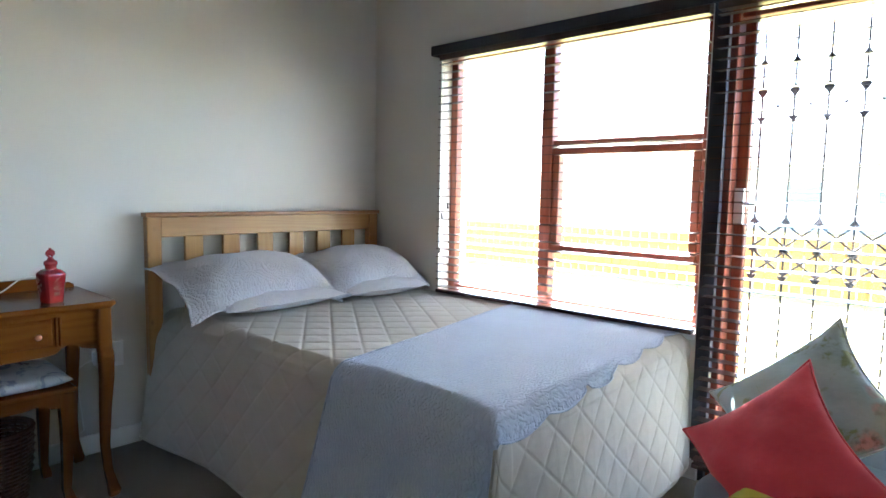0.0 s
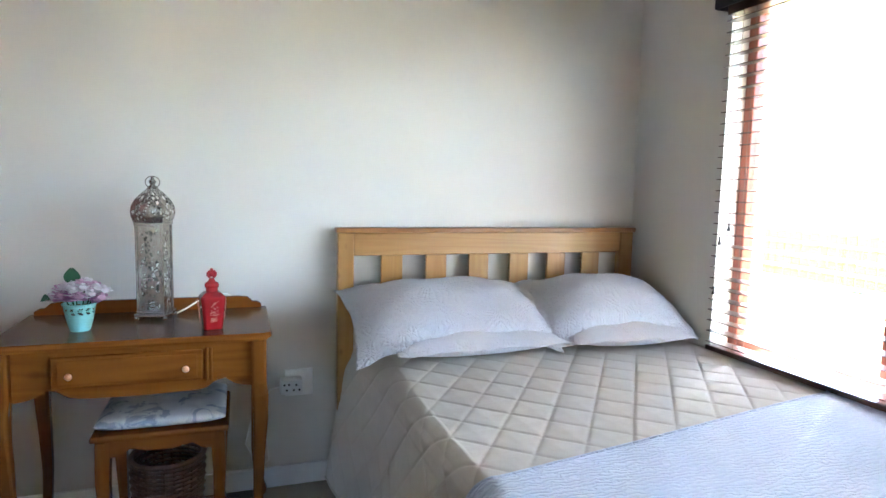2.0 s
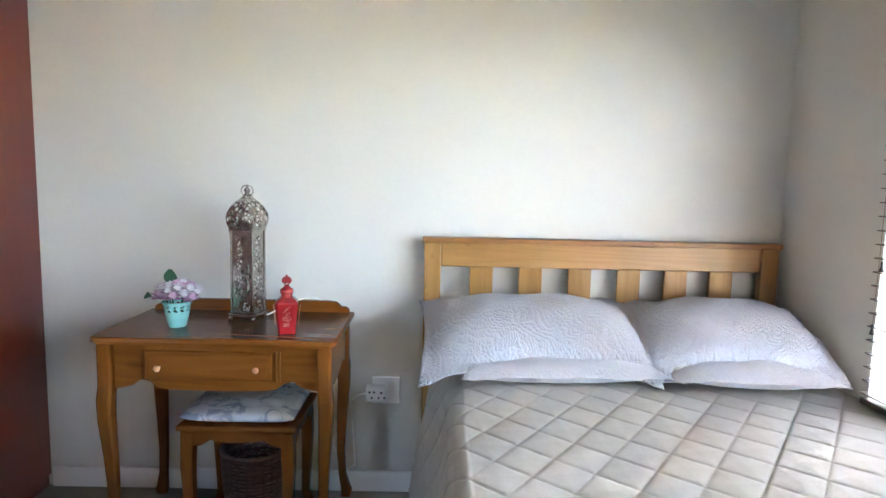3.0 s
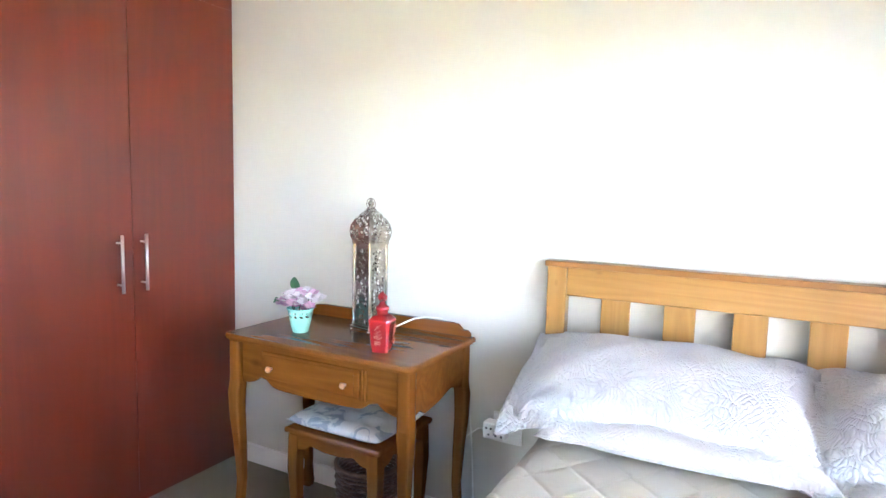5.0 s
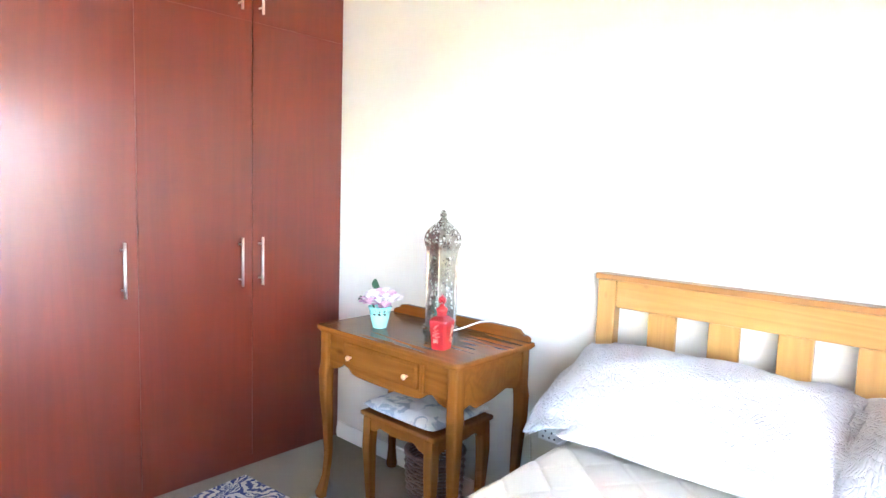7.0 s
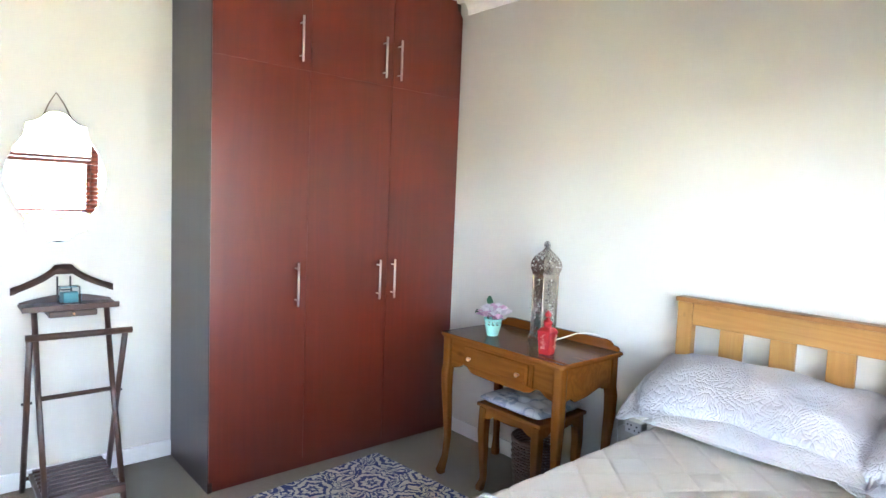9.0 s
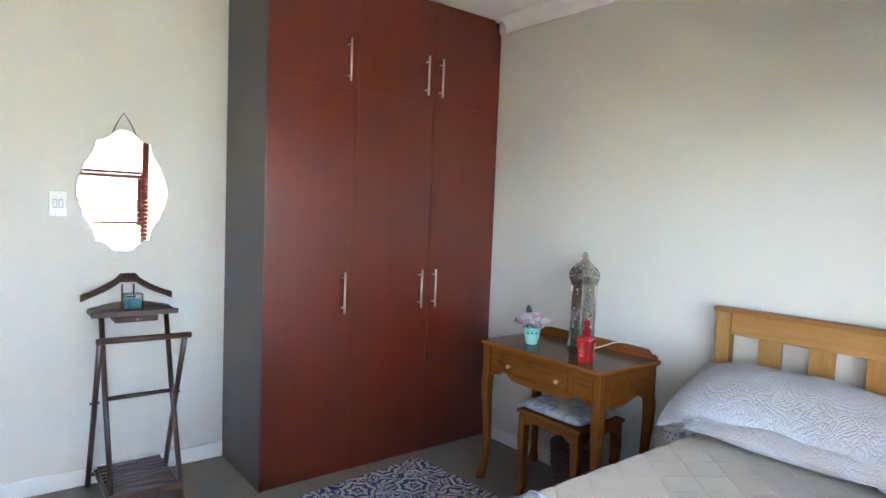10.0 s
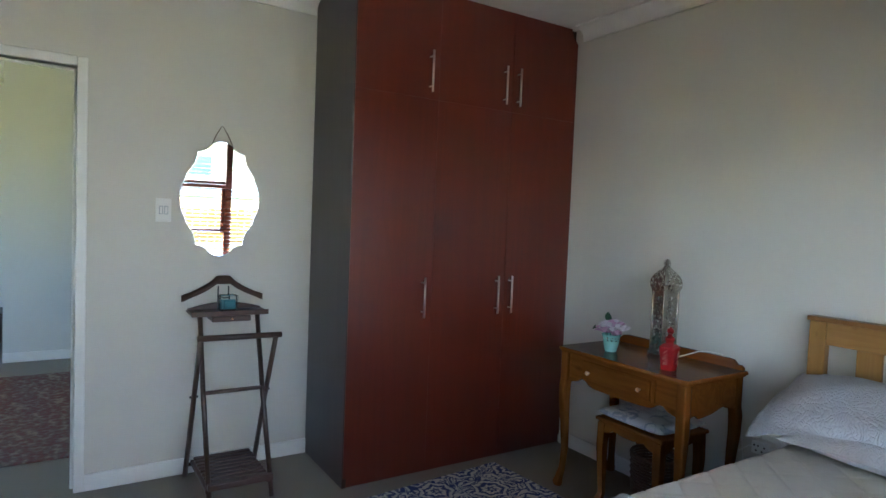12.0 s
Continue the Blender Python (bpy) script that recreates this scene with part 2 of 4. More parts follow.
PILLOW = embossed("white_embossed_cotton", (0.49, 0.5, 0.54), 5.2, 10.0, 0.85)
PILLOW2 = embossed("white_leaf_cotton", (0.57, 0.57, 0.6), 8.0, 6.0, 0.5)
RUNNER = crinkled("pale_blue_runner", (0.44, 0.51, 0.63))
BASEFAB = cloth("navy_bed_base", (0.025, 0.027, 0.04))
STOOLPAD = floral("grey_floral_pad", (0.47, 0.47, 0.46), (0.24, 0.265, 0.3), (0.52, 0.52, 0.51), 7.0)
RED = cloth("coral_red_cotton", (0.74, 0.075, 0.1), 0.12)
GREENFL = floral("sage_floral_cotton", (0.46, 0.57, 0.56), (0.3, 0.36, 0.22), (0.66, 0.36, 0.33), 5.0)
GREYFAB = cloth("blue_grey_upholstery", (0.3, 0.32, 0.37))
YELLOW = cloth("yellow_cotton", (0.7, 0.58, 0.08))
REDGLAZE = plain("red_glaze", (0.28, 0.014, 0.017), 0.18, vary=0.15, scale=25, bump=0.05, Coat_Weight=0.4)
GILT = plain("faded_gilt", (0.42, 0.17, 0.12), 0.4, 0.3)
TURQ = plain("turquoise_ceramic", (0.29, 0.61, 0.56), 0.25, vary=0.07, Coat_Weight=0.3)
PETAL_A = plain("lilac_petal", (0.46, 0.24, 0.42), 0.8, vary=0.25, scale=60)
PETAL_B = plain("white_petal", (0.68, 0.62, 0.64), 0.8, vary=0.1, scale=60)
PETAL_C = plain("pink_petal", (0.6, 0.36, 0.48), 0.8, vary=0.15, scale=60)
LEAF = plain("dark_leaf", (0.025, 0.085, 0.035), 0.6, vary=0.3, scale=50)
WICKER = plain("dark_wicker", (0.11, 0.055, 0.032), 0.5, vary=0.4, scale=60, bump=0.3)
PLASTIC = plain("white_plastic", (0.78, 0.77, 0.74), 0.35, vary=0.03)
HOLE = plain("dark_socket_hole", (0.02, 0.02, 0.02), 0.6)
CORD = plain("hemp_cord", (0.16, 0.12, 0.09), 0.9)
MIRROR = Nodes("mirror_silver").done((0.93, 0.93, 0.92), 0.01, 1.0)
GLASS = glass_mat()
JARGLASS = glass_mat("jar_glass", (0.92, 0.98, 1.0))
WAX = plain("blue_wax", (0.12, 0.36, 0.45), 0.45, vary=0.1)
RUG = ornament_rug()
PERSIAN = persian_rug()
GROUND = ground_mat()
PAVING = plain("patio_paving", (0.66, 0.54, 0.34), 0.85, vary=0.2, scale=3, bump=0.4)
PLASTER = plain("outer_plaster", (0.62, 0.56, 0.46), 0.85, vary=0.08, scale=2, bump=0.4)
ROOF = plain("grey_roof_tile", (0.15, 0.14, 0.14), 0.8, vary=0.2)
BARK = plain("bark", (0.1, 0.07, 0.05), 0.9, vary=0.3, bump=0.6, fine=40)
FOLIAGE = plain("foliage", (0.06, 0.1, 0.04), 0.7, vary=0.4, scale=3)

# ---- mesh tools ----


def box(bm, x0, y0, z0, x1, y1, z1, bevel=0.0, seg=2, m=None):
    """A box with rounded edges; m: a further matrix."""
    g = bmesh.ops.create_cube(bm, size=1.0)["verts"]
    lo, hi = Vector((min(x0, x1), min(y0, y1), min(z0, z1))), Vector((max(x0, x1), max(y0, y1), max(z0, z1)))
    for v in g:
        v.co = Vector([lo[i] + (v.co[i] + 0.5) * (hi[i] - lo[i]) for i in range(3)])
    if bevel > 0:
        es = list({e for v in g for e in v.link_edges})
        g = bmesh.ops.bevel(bm, geom=es, offset=min(bevel, 0.49 * min(hi - lo)), segments=seg, affect="EDGES", profile=0.5)["verts"]
    if m is not None:
        seen = set(g)
        for v in list(seen):
            for e in v.link_edges:
                seen.add(e.other_vert(v))
        for v in seen:
            v.co = m @ v.co
    return bm


def B(*args, **kw):
    return box(bmesh.new(), *args, **kw)


def tube(bm, pts, r, n=10, cap=True):
    """A round bar along points; r: one radius or one a point."""
    pts = [Vector(p) for p in pts]
    rs = r if isinstance(r, (list, tuple)) else [r] * len(pts)
    rings = []
    side = None
    for i, p in enumerate(pts):
        d = (pts[min(i + 1, len(pts) - 1)] - pts[max(i - 1, 0)]).normalized()
        if side is None:
            side = d.orthogonal().normalized()
        side = (side - d * side.dot(d)).normalized()
        up = d.cross(side)
        rings.append([bm.verts.new(p + rs[i] * (math.cos(a) * side + math.sin(a) * up)) for a in (2 * math.pi * j / n for j in range(n))])
    for a, b in zip(rings, rings[1:]):
        for j in range(n):
            bm.faces.new((a[j], a[(j + 1) % n], b[(j + 1) % n], b[j]))
    if cap:
        bm.faces.new(rings[0][::-1])
        bm.faces.new(rings[-1])
    return bm


def T(pts, r, n=10):
    return tube(bmesh.new(), pts, r, n)


def lathe(bm, prof, n=24, cx=0.0, cy=0.0, sides=None):
    """A turned shape from (radius, height) pairs."""
    rings = [[bm.verts.new((cx + r * math.cos(2 * math.pi * j / n), cy + r * math.sin(2 * math.pi * j / n), z)) for j in range(n)] for r, z in prof]
    for a, b in zip(rings, rings[1:]):
        for j in range(n):
            bm.faces.new((a[j], a[(j + 1) % n], b[(j + 1) % n], b[j]))
    bm.faces.new(rings[0][::-1])
    bm.faces.new(rings[-1])
    return bm


def prism(bm, outline, axis, lo, hi):
    """A flat outline of (u, v) pairs drawn out along one axis from lo to hi."""
    def at(u, v, w):
        return ((w, u, v), (u, w, v), (u, v, w))[axis]
    a = [bm.verts.new(at(u, v, lo)) for u, v in outline]
    b = [bm.verts.new(at(u, v, hi)) for u, v in outline]
    n = len(a)
    bm.faces.new(a)
    bm.faces.new(b[::-1])
    for j in range(n):
        bm.faces.new((a[j], b[j], b[(j + 1) % n], a[(j + 1) % n]))
    bmesh.ops.recalc_face_normals(bm, faces=bm.faces)
    return bm


def sheet(bm, nu, nv, fn):
    """A grid of nu x nv quads from fn(u, v), u and v from 0 to 1."""
    vs = [[bm.verts.new(fn(i / nu, j / nv)) for j in range(nv + 1)] for i in range(nu + 1)]
    for i in range(nu):
        for j in range(nv):
            bm.faces.new((vs[i][j], vs[i + 1][j], vs[i + 1][j + 1], vs[i][j + 1]))
    return bm


def mesh_of(name, bm, material, smooth=False):
    bmesh.ops.recalc_face_normals(bm, faces=bm.faces)
    me = bpy.data.meshes.new(name)
    bm.to_mesh(me)
    bm.free()
    me.materials.append(material)
    if smooth:
        for p in me.polygons:
            p.use_smooth = True
    return me


def part(name, bm, material, parent=None, label="", smooth=False, at=None):
    ob = new(name, mesh_of(name, bm, material, smooth))
    if parent is not None:
        ob.parent = parent
    if at is not None:
        ob.matrix_basis = at
    if label:
        ob["label"] = label
    return ob


def shared(name, me, parent, at):
    ob = new(name, me)
    ob.parent, ob.matrix_basis = parent, at
    return ob


def thing(name, at, label, category, group=""):
    ob = new(name)
    ob.empty_display_size = 0.1
    ob.matrix_basis = at if isinstance(at, Matrix) else Matrix.Translation(at)
    return tagged(ob, label, category, group)


def setting(name, bm, material, label="", smooth=False):
    return tagged(part(name, bm, material, None, "", smooth), label, "", "", "structure")


# ---- the room: x from the headboard wall, y from the window wall (room at y < 0) ----
RX, YB, H, TH = 4.5, -3.468, 2.60, 0.24       # far side wall, back wall, ceiling, outer wall
WX0, WX1, WZ0, WZ1 = 0.545, 1.985, 0.605, 1.945   # window opening
DX0, DX1, DZ1 = 2.03, 3.7, 1.98              # glazed door opening; its unseen right part is widened to add daylight
HX0, HX1, HZ = 2.648, 3.46, 2.04              # doorway to the hall
HY = -6.5                                    # far wall of the hall

bm = bmesh.new()
box(bm, -0.2, YB - 0.12, -0.1, RX + 0.2, TH, 0.0)
setting("floor", bm, CARPET, "beige cut-pile bedroom carpet")
setting("wall_headboard", B(-0.2, YB - 0.12, 0, 0, TH, H), WALL, "warm grey painted plaster wall behind the bed")
bm = bmesh.new()
box(bm, 0, 0, 0, WX0, TH, H)
box(bm, WX0, 0, 0, WX1, TH, WZ0)
box(bm, WX0, 0, WZ1, WX1, TH, H)
box(bm, WX1, 0.0, DZ1, RX, TH, H)
box(bm, DX1, 0, 0, RX, TH, DZ1)
box(bm, WX1, 0.0, 0, DX0, TH, DZ1)
setting("wall_window", bm, WALL, "warm grey painted wall with window and glazed door")
setting("wall_side", B(RX, YB - 0.12, 0, RX + 0.2, TH, H), WALL, "plain warm grey painted wall")
bm = bmesh.new()
box(bm, 0, YB - 0.12, 0, HX0, YB, H)
box(bm, HX1, YB - 0.12, 0, RX, YB, H)
box(bm, HX0, YB - 0.12, HZ, HX1, YB, H)
setting("wall_back", bm, WALL, "warm grey painted wall with doorway to the hall")
setting("ceiling", B(-0.2, YB - 0.12, H, RX + 0.2, TH, H + 0.12), CEIL, "white painted flat ceiling")


def cove(size=0.085, n=6):
    """Outline of a cove cornice: distance from the wall, height under the ceiling."""
    pts = [(0, 0), (size, 0), (size, -0.012)]
    pts += [(size - 0.008 - (size - 0.02) * math.sin(a), -0.014 - (size - 0.028) * (1 - math.cos(a))) for a in (math.pi / 2 * i / n for i in range(n + 1))]
    return pts + [(0.012, -size), (0, -size)]


prof = cove()
setting("cornice_1", prism(bmesh.new(), [(u, H + v) for u, v in prof], 1, -2.86, 0.0), CEIL, "white cove cornice")
bm = prism(bmesh.new(), [(-u, H + v) for u, v in prof], 0, 0.0, RX)
setting("cornice_2", bm, CEIL, "white cove cornice")
bm = prism(bmesh.new(), [(YB + u, H + v) for u, v in prof], 0, 1.495, RX)
setting("cornice_3", bm, CEIL, "white cove cornice")
SK = 0.085
setting("baseboard_1", B(0, -2.9, 0, 0.016, 0, SK, 0.004), WHITE, "white painted skirting board")
setting("baseboard_2", B(0.016, -0.016, 0, 2.028, 0, SK, 0.004), WHITE, "white painted skirting board")
setting("baseboard_3", B(1.49, YB, 0, HX0 - 0.045, YB + 0.016, SK, 0.004), WHITE, "white painted skirting board")
setting("baseboard_4", B(HX1 + 0.045, YB, 0, RX, YB + 0.016, SK, 0.004), WHITE, "white painted skirting board")

# doorway frame
fr = tagged(new("door_1"), "white painted door frame without a leaf in view", "door frame", "", "structure")
for nm, b in (("jamb", (HX0 - 0.045, YB - 0.13, 0, HX0, YB + 0.014, HZ + 0.045)), ("jamb", (HX1, YB - 0.13, 0, HX1 + 0.045, YB + 0.014, HZ + 0.045)), ("head", (HX0, YB - 0.13, HZ, HX1, YB + 0.014, HZ + 0.045)),
              ("stop", (HX0, YB - 0.07, 0, HX0 + 0.014, YB - 0.045, HZ)), ("stop", (HX0 + 0.014, YB - 0.07, HZ - 0.014, HX1 - 0.014, YB - 0.045, HZ)), ("stop", (HX1 - 0.014, YB - 0.07, 0, HX1, YB - 0.045, HZ))):
    part(nm, B(*b, bevel=0.004), WHITE, fr)
part("strike_plate", B(HX0, YB - 0.035, 0.98, HX0 + 0.003, YB - 0.012, 1.12), STEEL, fr, "steel strike plate")

# hall
setting("hall_floor", B(1.2, HY - 1.5, -0.1, 5.4, YB - 0.12, -0.002), CARPET, "beige hall carpet")
bm = bmesh.new()
box(bm, 1.2, HY - 0.2, 0, 3.13, HY, H)
box(bm, 2.93, HY - 1.5, 0, 3.13, HY - 0.2, H)
box(bm, 3.13, HY - 1.5, 0, 5.4, HY - 1.3, H)
setting("hall_wall_1", bm, HALLWALL, "pale grey painted hall wall")
setting("hall_wall_2", B(1.0, HY - 0.2, 0, 1.2, YB - 0.12, H), HALLWALL, "pale grey painted hall wall")
# unseen end wall; its opening is added to let daylight into the hall
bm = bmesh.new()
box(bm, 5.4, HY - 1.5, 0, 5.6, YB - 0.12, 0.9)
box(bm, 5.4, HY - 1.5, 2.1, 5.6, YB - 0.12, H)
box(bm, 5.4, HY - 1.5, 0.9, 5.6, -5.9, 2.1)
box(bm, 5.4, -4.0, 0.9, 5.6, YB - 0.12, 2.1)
setting("hall_wall_3", bm, HALLWALL, "pale grey painted hall wall with an opening added for daylight")
setting("hall_wall_4", B(RX + 0.2, YB - 0.12, 0, 5.6, YB, H), HALLWALL, "pale grey painted hall wall")
setting("hall_ceiling", B(1.0, HY - 1.5, H, 5.6, YB - 0.12, H + 0.12), CEIL, "white painted hall ceiling")
setting("baseboard_5", B(1.2, HY, 0, 3.13, HY + 0.016, SK, 0.004), WHITE, "white painted skirting board")

# ---- outside ----
setting("ground", B(-400, TH, -0.3, 400, 900, -0.12), GROUND, "sunlit dry yellow lawn")
setting("ground_2", B(-400, -400, -0.4, 400, TH, -0.3), GROUND, "dry lawn on the other side of the house")
setting("pavement", B(-1.0, TH, -0.12, 7.0, 1.2, -0.05, 0.01), PAVING, "pale paved patio")
bm = bmesh.new()
box(bm, -0.6, -8.0, H + 0.12, 6.0, TH + 0.6, H + 0.3)
setting("roof", bm, ROOF, "grey roof with overhanging eaves")

# ---- window, glazed door, blinds ----
win = tagged(new("window_1"), "reddish-brown timber window with clear panes", "window", "", "structure")
FY0, FY1 = 0.085, 0.14
fw = 0.045
MX = 1.188
for nm, b, mt in (("window_frame", (WX0, FY0, WZ0, WX0 + fw, FY1, WZ1), FRAME), ("window_frame", (WX1 - fw, FY0, WZ0, WX1, FY1, WZ1), FRAME),
                  ("window_frame", (WX0 + fw, FY0, WZ1 - fw, WX1 - fw, FY1, WZ1), FRAME_H), ("window_frame", (WX0 + fw, FY0, WZ0, WX1 - fw, FY1, WZ0 + fw), FRAME_H),
                  ("mullion", (MX - 0.032, FY0 - 0.006, WZ0 + fw, MX + 0.032, FY1 + 0.004, WZ1 - fw), FRAME),
                  ("transom", (MX + 0.032, FY0 - 0.006, 1.366, WX1 - fw, FY1, 1.4), FRAME_H), ("transom", (MX + 0.032, FY0 + 0.006, 1.407, WX1 - fw, FY1 + 0.004, 1.438), FRAME_H),
                  ("transom", (MX + 0.032, FY0 - 0.006, 0.884, WX1 - fw, FY1, 0.922), FRAME_H), ("sash", (MX + 0.034, FY0 + 0.004, 0.924, MX + 0.07, FY1 + 0.006, 1.364), FRAME), ("sash", (WX1 - fw - 0.036, FY0 + 0.004, 0.924, WX1 - fw - 0.002, FY1 + 0.006, 1.364), FRAME)):
    part(nm, B(*b, bevel=0.005), mt, win)
for b in ((WX0 + fw, 0.11, WZ0 + fw, MX - 0.032, 0.114, WZ1 - fw), (MX + 0.032, 0.11, 1.438, WX1 - fw, 0.114, WZ1 - fw), (MX + 0.07, 0.11, 0.924, WX1 - fw - 0.036, 0.114, 1.364), (MX + 0.032, 0.11, WZ0 + fw, WX1 - fw, 0.114, 0.884)):
    p = part("pane", B(*b), GLASS, win)
    p.visible_shadow = False
part("window_sill", B(WX0, -0.012, WZ0 - 0.02, WX1, FY0, WZ0 + 0.004, bevel=0.004), WHITE, win, "white painted inner sill")
part("stay", T([(1.5, 0.07, 0.932), (1.72, 0.065, 0.929), (1.76, 0.069, 0.937)], 0.005, 6), BRASS, win, "brass window stay")
part("sill_outer", B(WX0 - 0.03, FY1, WZ0 - 0.05, WX1 + 0.03, TH + 0.05, WZ0 - 0.005, bevel=0.006), PAVING, win)

dr = tagged(new("door_2"), "reddish-brown timber glazed patio door", "glazed door", "", "structure")
for nm, b, mt in (("door_frame", (DX0, 0.032, 0, DX0 + 0.045, 0.18, DZ1), FRAME), ("door_frame", (DX1 - 0.06, 0.06, 0, DX1, 0.18, DZ1), FRAME), ("door_frame", (DX0 + 0.045, 0.06, DZ1 - 0.11, DX1 - 0.06, 0.18, DZ1), FRAME_H),
                  ("stile", (DX0 + 0.047, 0.1, 0.02, DX0 + 0.09, 0.145, DZ1 - 0.115), FRAME), ("stile", (2.86, 0.1, 0.02, 2.93, 0.145, DZ1 - 0.115), FRAME), ("stile", (DX1 - 0.12, 0.1, 0.02, DX1 - 0.062, 0.145, DZ1 - 0.115), FRAME),
                  ("bottom_rail", (DX0 + 0.09, 0.1, 0.02, 2.86, 0.145, 0.13), FRAME_H), ("bottom_rail", (2.93, 0.1, 0.02, DX1 - 0.12, 0.145, 0.13), FRAME_H), ("threshold", (DX0 + 0.045, 0.03, 0, DX1 - 0.06, 0.2, 0.018), FRAME_H)):
    part(nm, B(*b, bevel=0.005), mt, dr)
part("cover_board", B(1.99, -0.004, 0.0, 2.05, 0.03, 1.95, bevel=0.003), NAVY, dr, "cover board between window and door, coloured dark navy for its backlit look")
for x0, x1 in ((DX0 + 0.09, 2.86), (2.93, DX1 - 0.12)):
    p = part("pane", B(x0, 0.12, 0.13, x1, 0.125, DZ1 - 0.115), GLASS, dr)
    p.visible_shadow = False
lock = part("lock_case", B(DX0 + 0.05, 0.075, 1.07, DX0 + 0.087, 0.1, 1.21, bevel=0.004), STEEL, dr, "steel lock case with a lever")
part("lever", T([(DX0 + 0.068, 0.09, 1.15), (DX0 + 0.068, 0.05, 1.15), (DX0 + 0.14, 0.045, 1.15)], 0.008, 8), STEEL, lock)

# folding security gate outside the glass
gate = thing("security_gate", (0, 0, 0), "dark steel folding trellis security gate behind the glazed door", "security gate")
GY = 0.205
gxs = [2.128 + 0.1155 * i for i in range(14)]
bar = mesh_of("bar", B(-0.0036, -0.0036, 0.02, 0.0036, 0.0036, 1.85), GATE)
for x in gxs:
    shared("bar", bar, gate, Matrix.Translation((x, GY, 0)))
def strut_mesh(dx, dz):
    return mesh_of("strut", T([(0, 0, 0), (dx, 0, dz)], 0.005, 6), GATE)
up, down = strut_mesh(0.1155, 0.095), strut_mesh(0.1155, -0.095)
for x in gxs[:-1]:
    for z in (0.86, 0.975):
        shared("strut", up, gate, Matrix.Translation((x, GY - 0.012, z)))
        shared("strut", down, gate, Matrix.Translation((x, GY + 0.012, z + 0.095)))
tri_bm = prism(bmesh.new(), [(-0.02, 0.0), (0.02, 0.0), (0.0, 0.028)], 1, -0.004, 0.004)
tri_me = mesh_of("finial", tri_bm, GATE)
flip = Matrix.Rotation(math.pi, 4, "Y")
small = Matrix.Scale(0.55, 4)
for x in gxs:
    for z, f in ((1.705, 0), (1.6, 0), (1.6, 1), (1.5, 1), (1.072, 0), (0.975, 1), (0.955, 0), (0.858, 1)):
        shared("finial", tri_me, gate, Matrix.Translation((x, GY, z)) @ (flip if f else Matrix()))
for x in gxs[:-1]:
    for z, f in ((1.65, 0), (1.545, 1)):
        shared("finial", tri_me, gate, Matrix.Translation((x + 0.058, GY, z)) @ small @ (flip if f else Matrix()))


def slat_mesh(length, holes):
    """One blind slat with its cord holes, 50 mm deep."""
    bm = bmesh.new()
    x = 0.0
    for h in holes:
        box(bm, x, -0.025, -0.0015, h - 0.003, 0.025, 0.0015)
        box(bm, h - 0.003, -0.025, -0.0015, h + 0.003, -0.0025, 0.0015)
        box(bm, h - 0.003, 0.0025, -0.0015, h + 0.003, 0.025, 0.0015)
        x = h + 0.003
    box(bm, x, -0.025, -0.0015, length, 0.025, 0.0015)
    return mesh_of("slat", bm, SLAT)


def blind(x0, x1, ztop, zbot, y, label):
    b = thing("venetian_blind", (x0, y, zbot), label, "blind", "wooden venetian blinds")
    L = x1 - x0
    holes = [0.138 + 0.4 * i for i in range(5) if 0.138 + 0.4 * i < L - 0.05]
    me = slat_mesh(L, holes)
    n = int((ztop - zbot - 0.05) / 0.042)
    for i in range(n):
        shared("slat", me, b, pose(0, 0, 0.035 + i * 0.042, 3 + 1.2 * math.sin(i * 2.3), 0, 0.1 * math.sin(i * 1.7)))
    part("bottom_rail", B(0, -0.026, 0, L, 0.026, 0.02, bevel=0.003), SLAT, b)
    part("head_rail", B(0, -0.026, ztop - zbot - 0.045, L, 0.026, ztop - zbot, bevel=0.003), SLAT, b)
    for h in holes:
        for s in (-0.0255, 0.0255):
            part("ladder_cord", T([(h, s, 0.01), (h, s, ztop - zbot - 0.03)], 0.0008, 5), CORD, b)
    return b


b1 = blind(0.56, 1.982, 1.93, 0.612, -0.012, "dark wooden venetian blind with open slats, lowered over the window")
for dx, z in ((0.085, 0.474), (0.044, 0.419), (0.031, 0.226)):
    cord = part("pull_cord", T([(dx, -0.03, 1.28), (dx, -0.031, z + 0.03)], 0.0009, 5), CORD, b1)
    part("tassel", lathe(bmesh.new(), [(0.002, z + 0.03), (0.0045, z + 0.026), (0.0035, z + 0.016), (0.0075, z + 0.001), (0.006, z - 0.002)], 10, dx, -0.031), BLACK, cord, "small dark cord weight", True)
blind(2.02, 3.73, 1.93, 0.07, -0.034, "dark wooden venetian blind with open slats, lowered over the glazed door")
val = thing("pelmet", (0.522, -0.066, 1.911), "dark navy-brown wooden blind pelmet above the window", "pelmet")
part("board", B(0, 0, 0, 3.24, 0.012, 0.051, bevel=0.003), NAVY, val)
part("return_board", B(0, 0.012, 0, 0.012, 0.066, 0.051), NAVY, val)

# ---- garden ----
fence = thing("timber_fence", (0, 6.5, -0.12), "orange-yellow timber plank fence round the garden", "fence")
plank = mesh_of("plank", B(0, -0.012, 0.03, 0.135, 0.012, 0.78, bevel=0.004, seg=1), FENCE)
for i in range(110):
    shared("plank", plank, fence, Matrix.Translation((-8.5 + i * 0.15, 0, 0.012 * math.sin(i * 3.1))))
for z in (0.2, 0.55):
    part("rail", B(-8.5, 0.012, z, 8.0, 0.06, z + 0.09), FENCE, fence)
house = thing("neighbour_house", (-3.0, 26.0, -0.12), "pale plastered neighbouring house with a grey roof", "house")
part("wall", B(-6, 0, 0, 6, 7, 2.7), PLASTER, house)
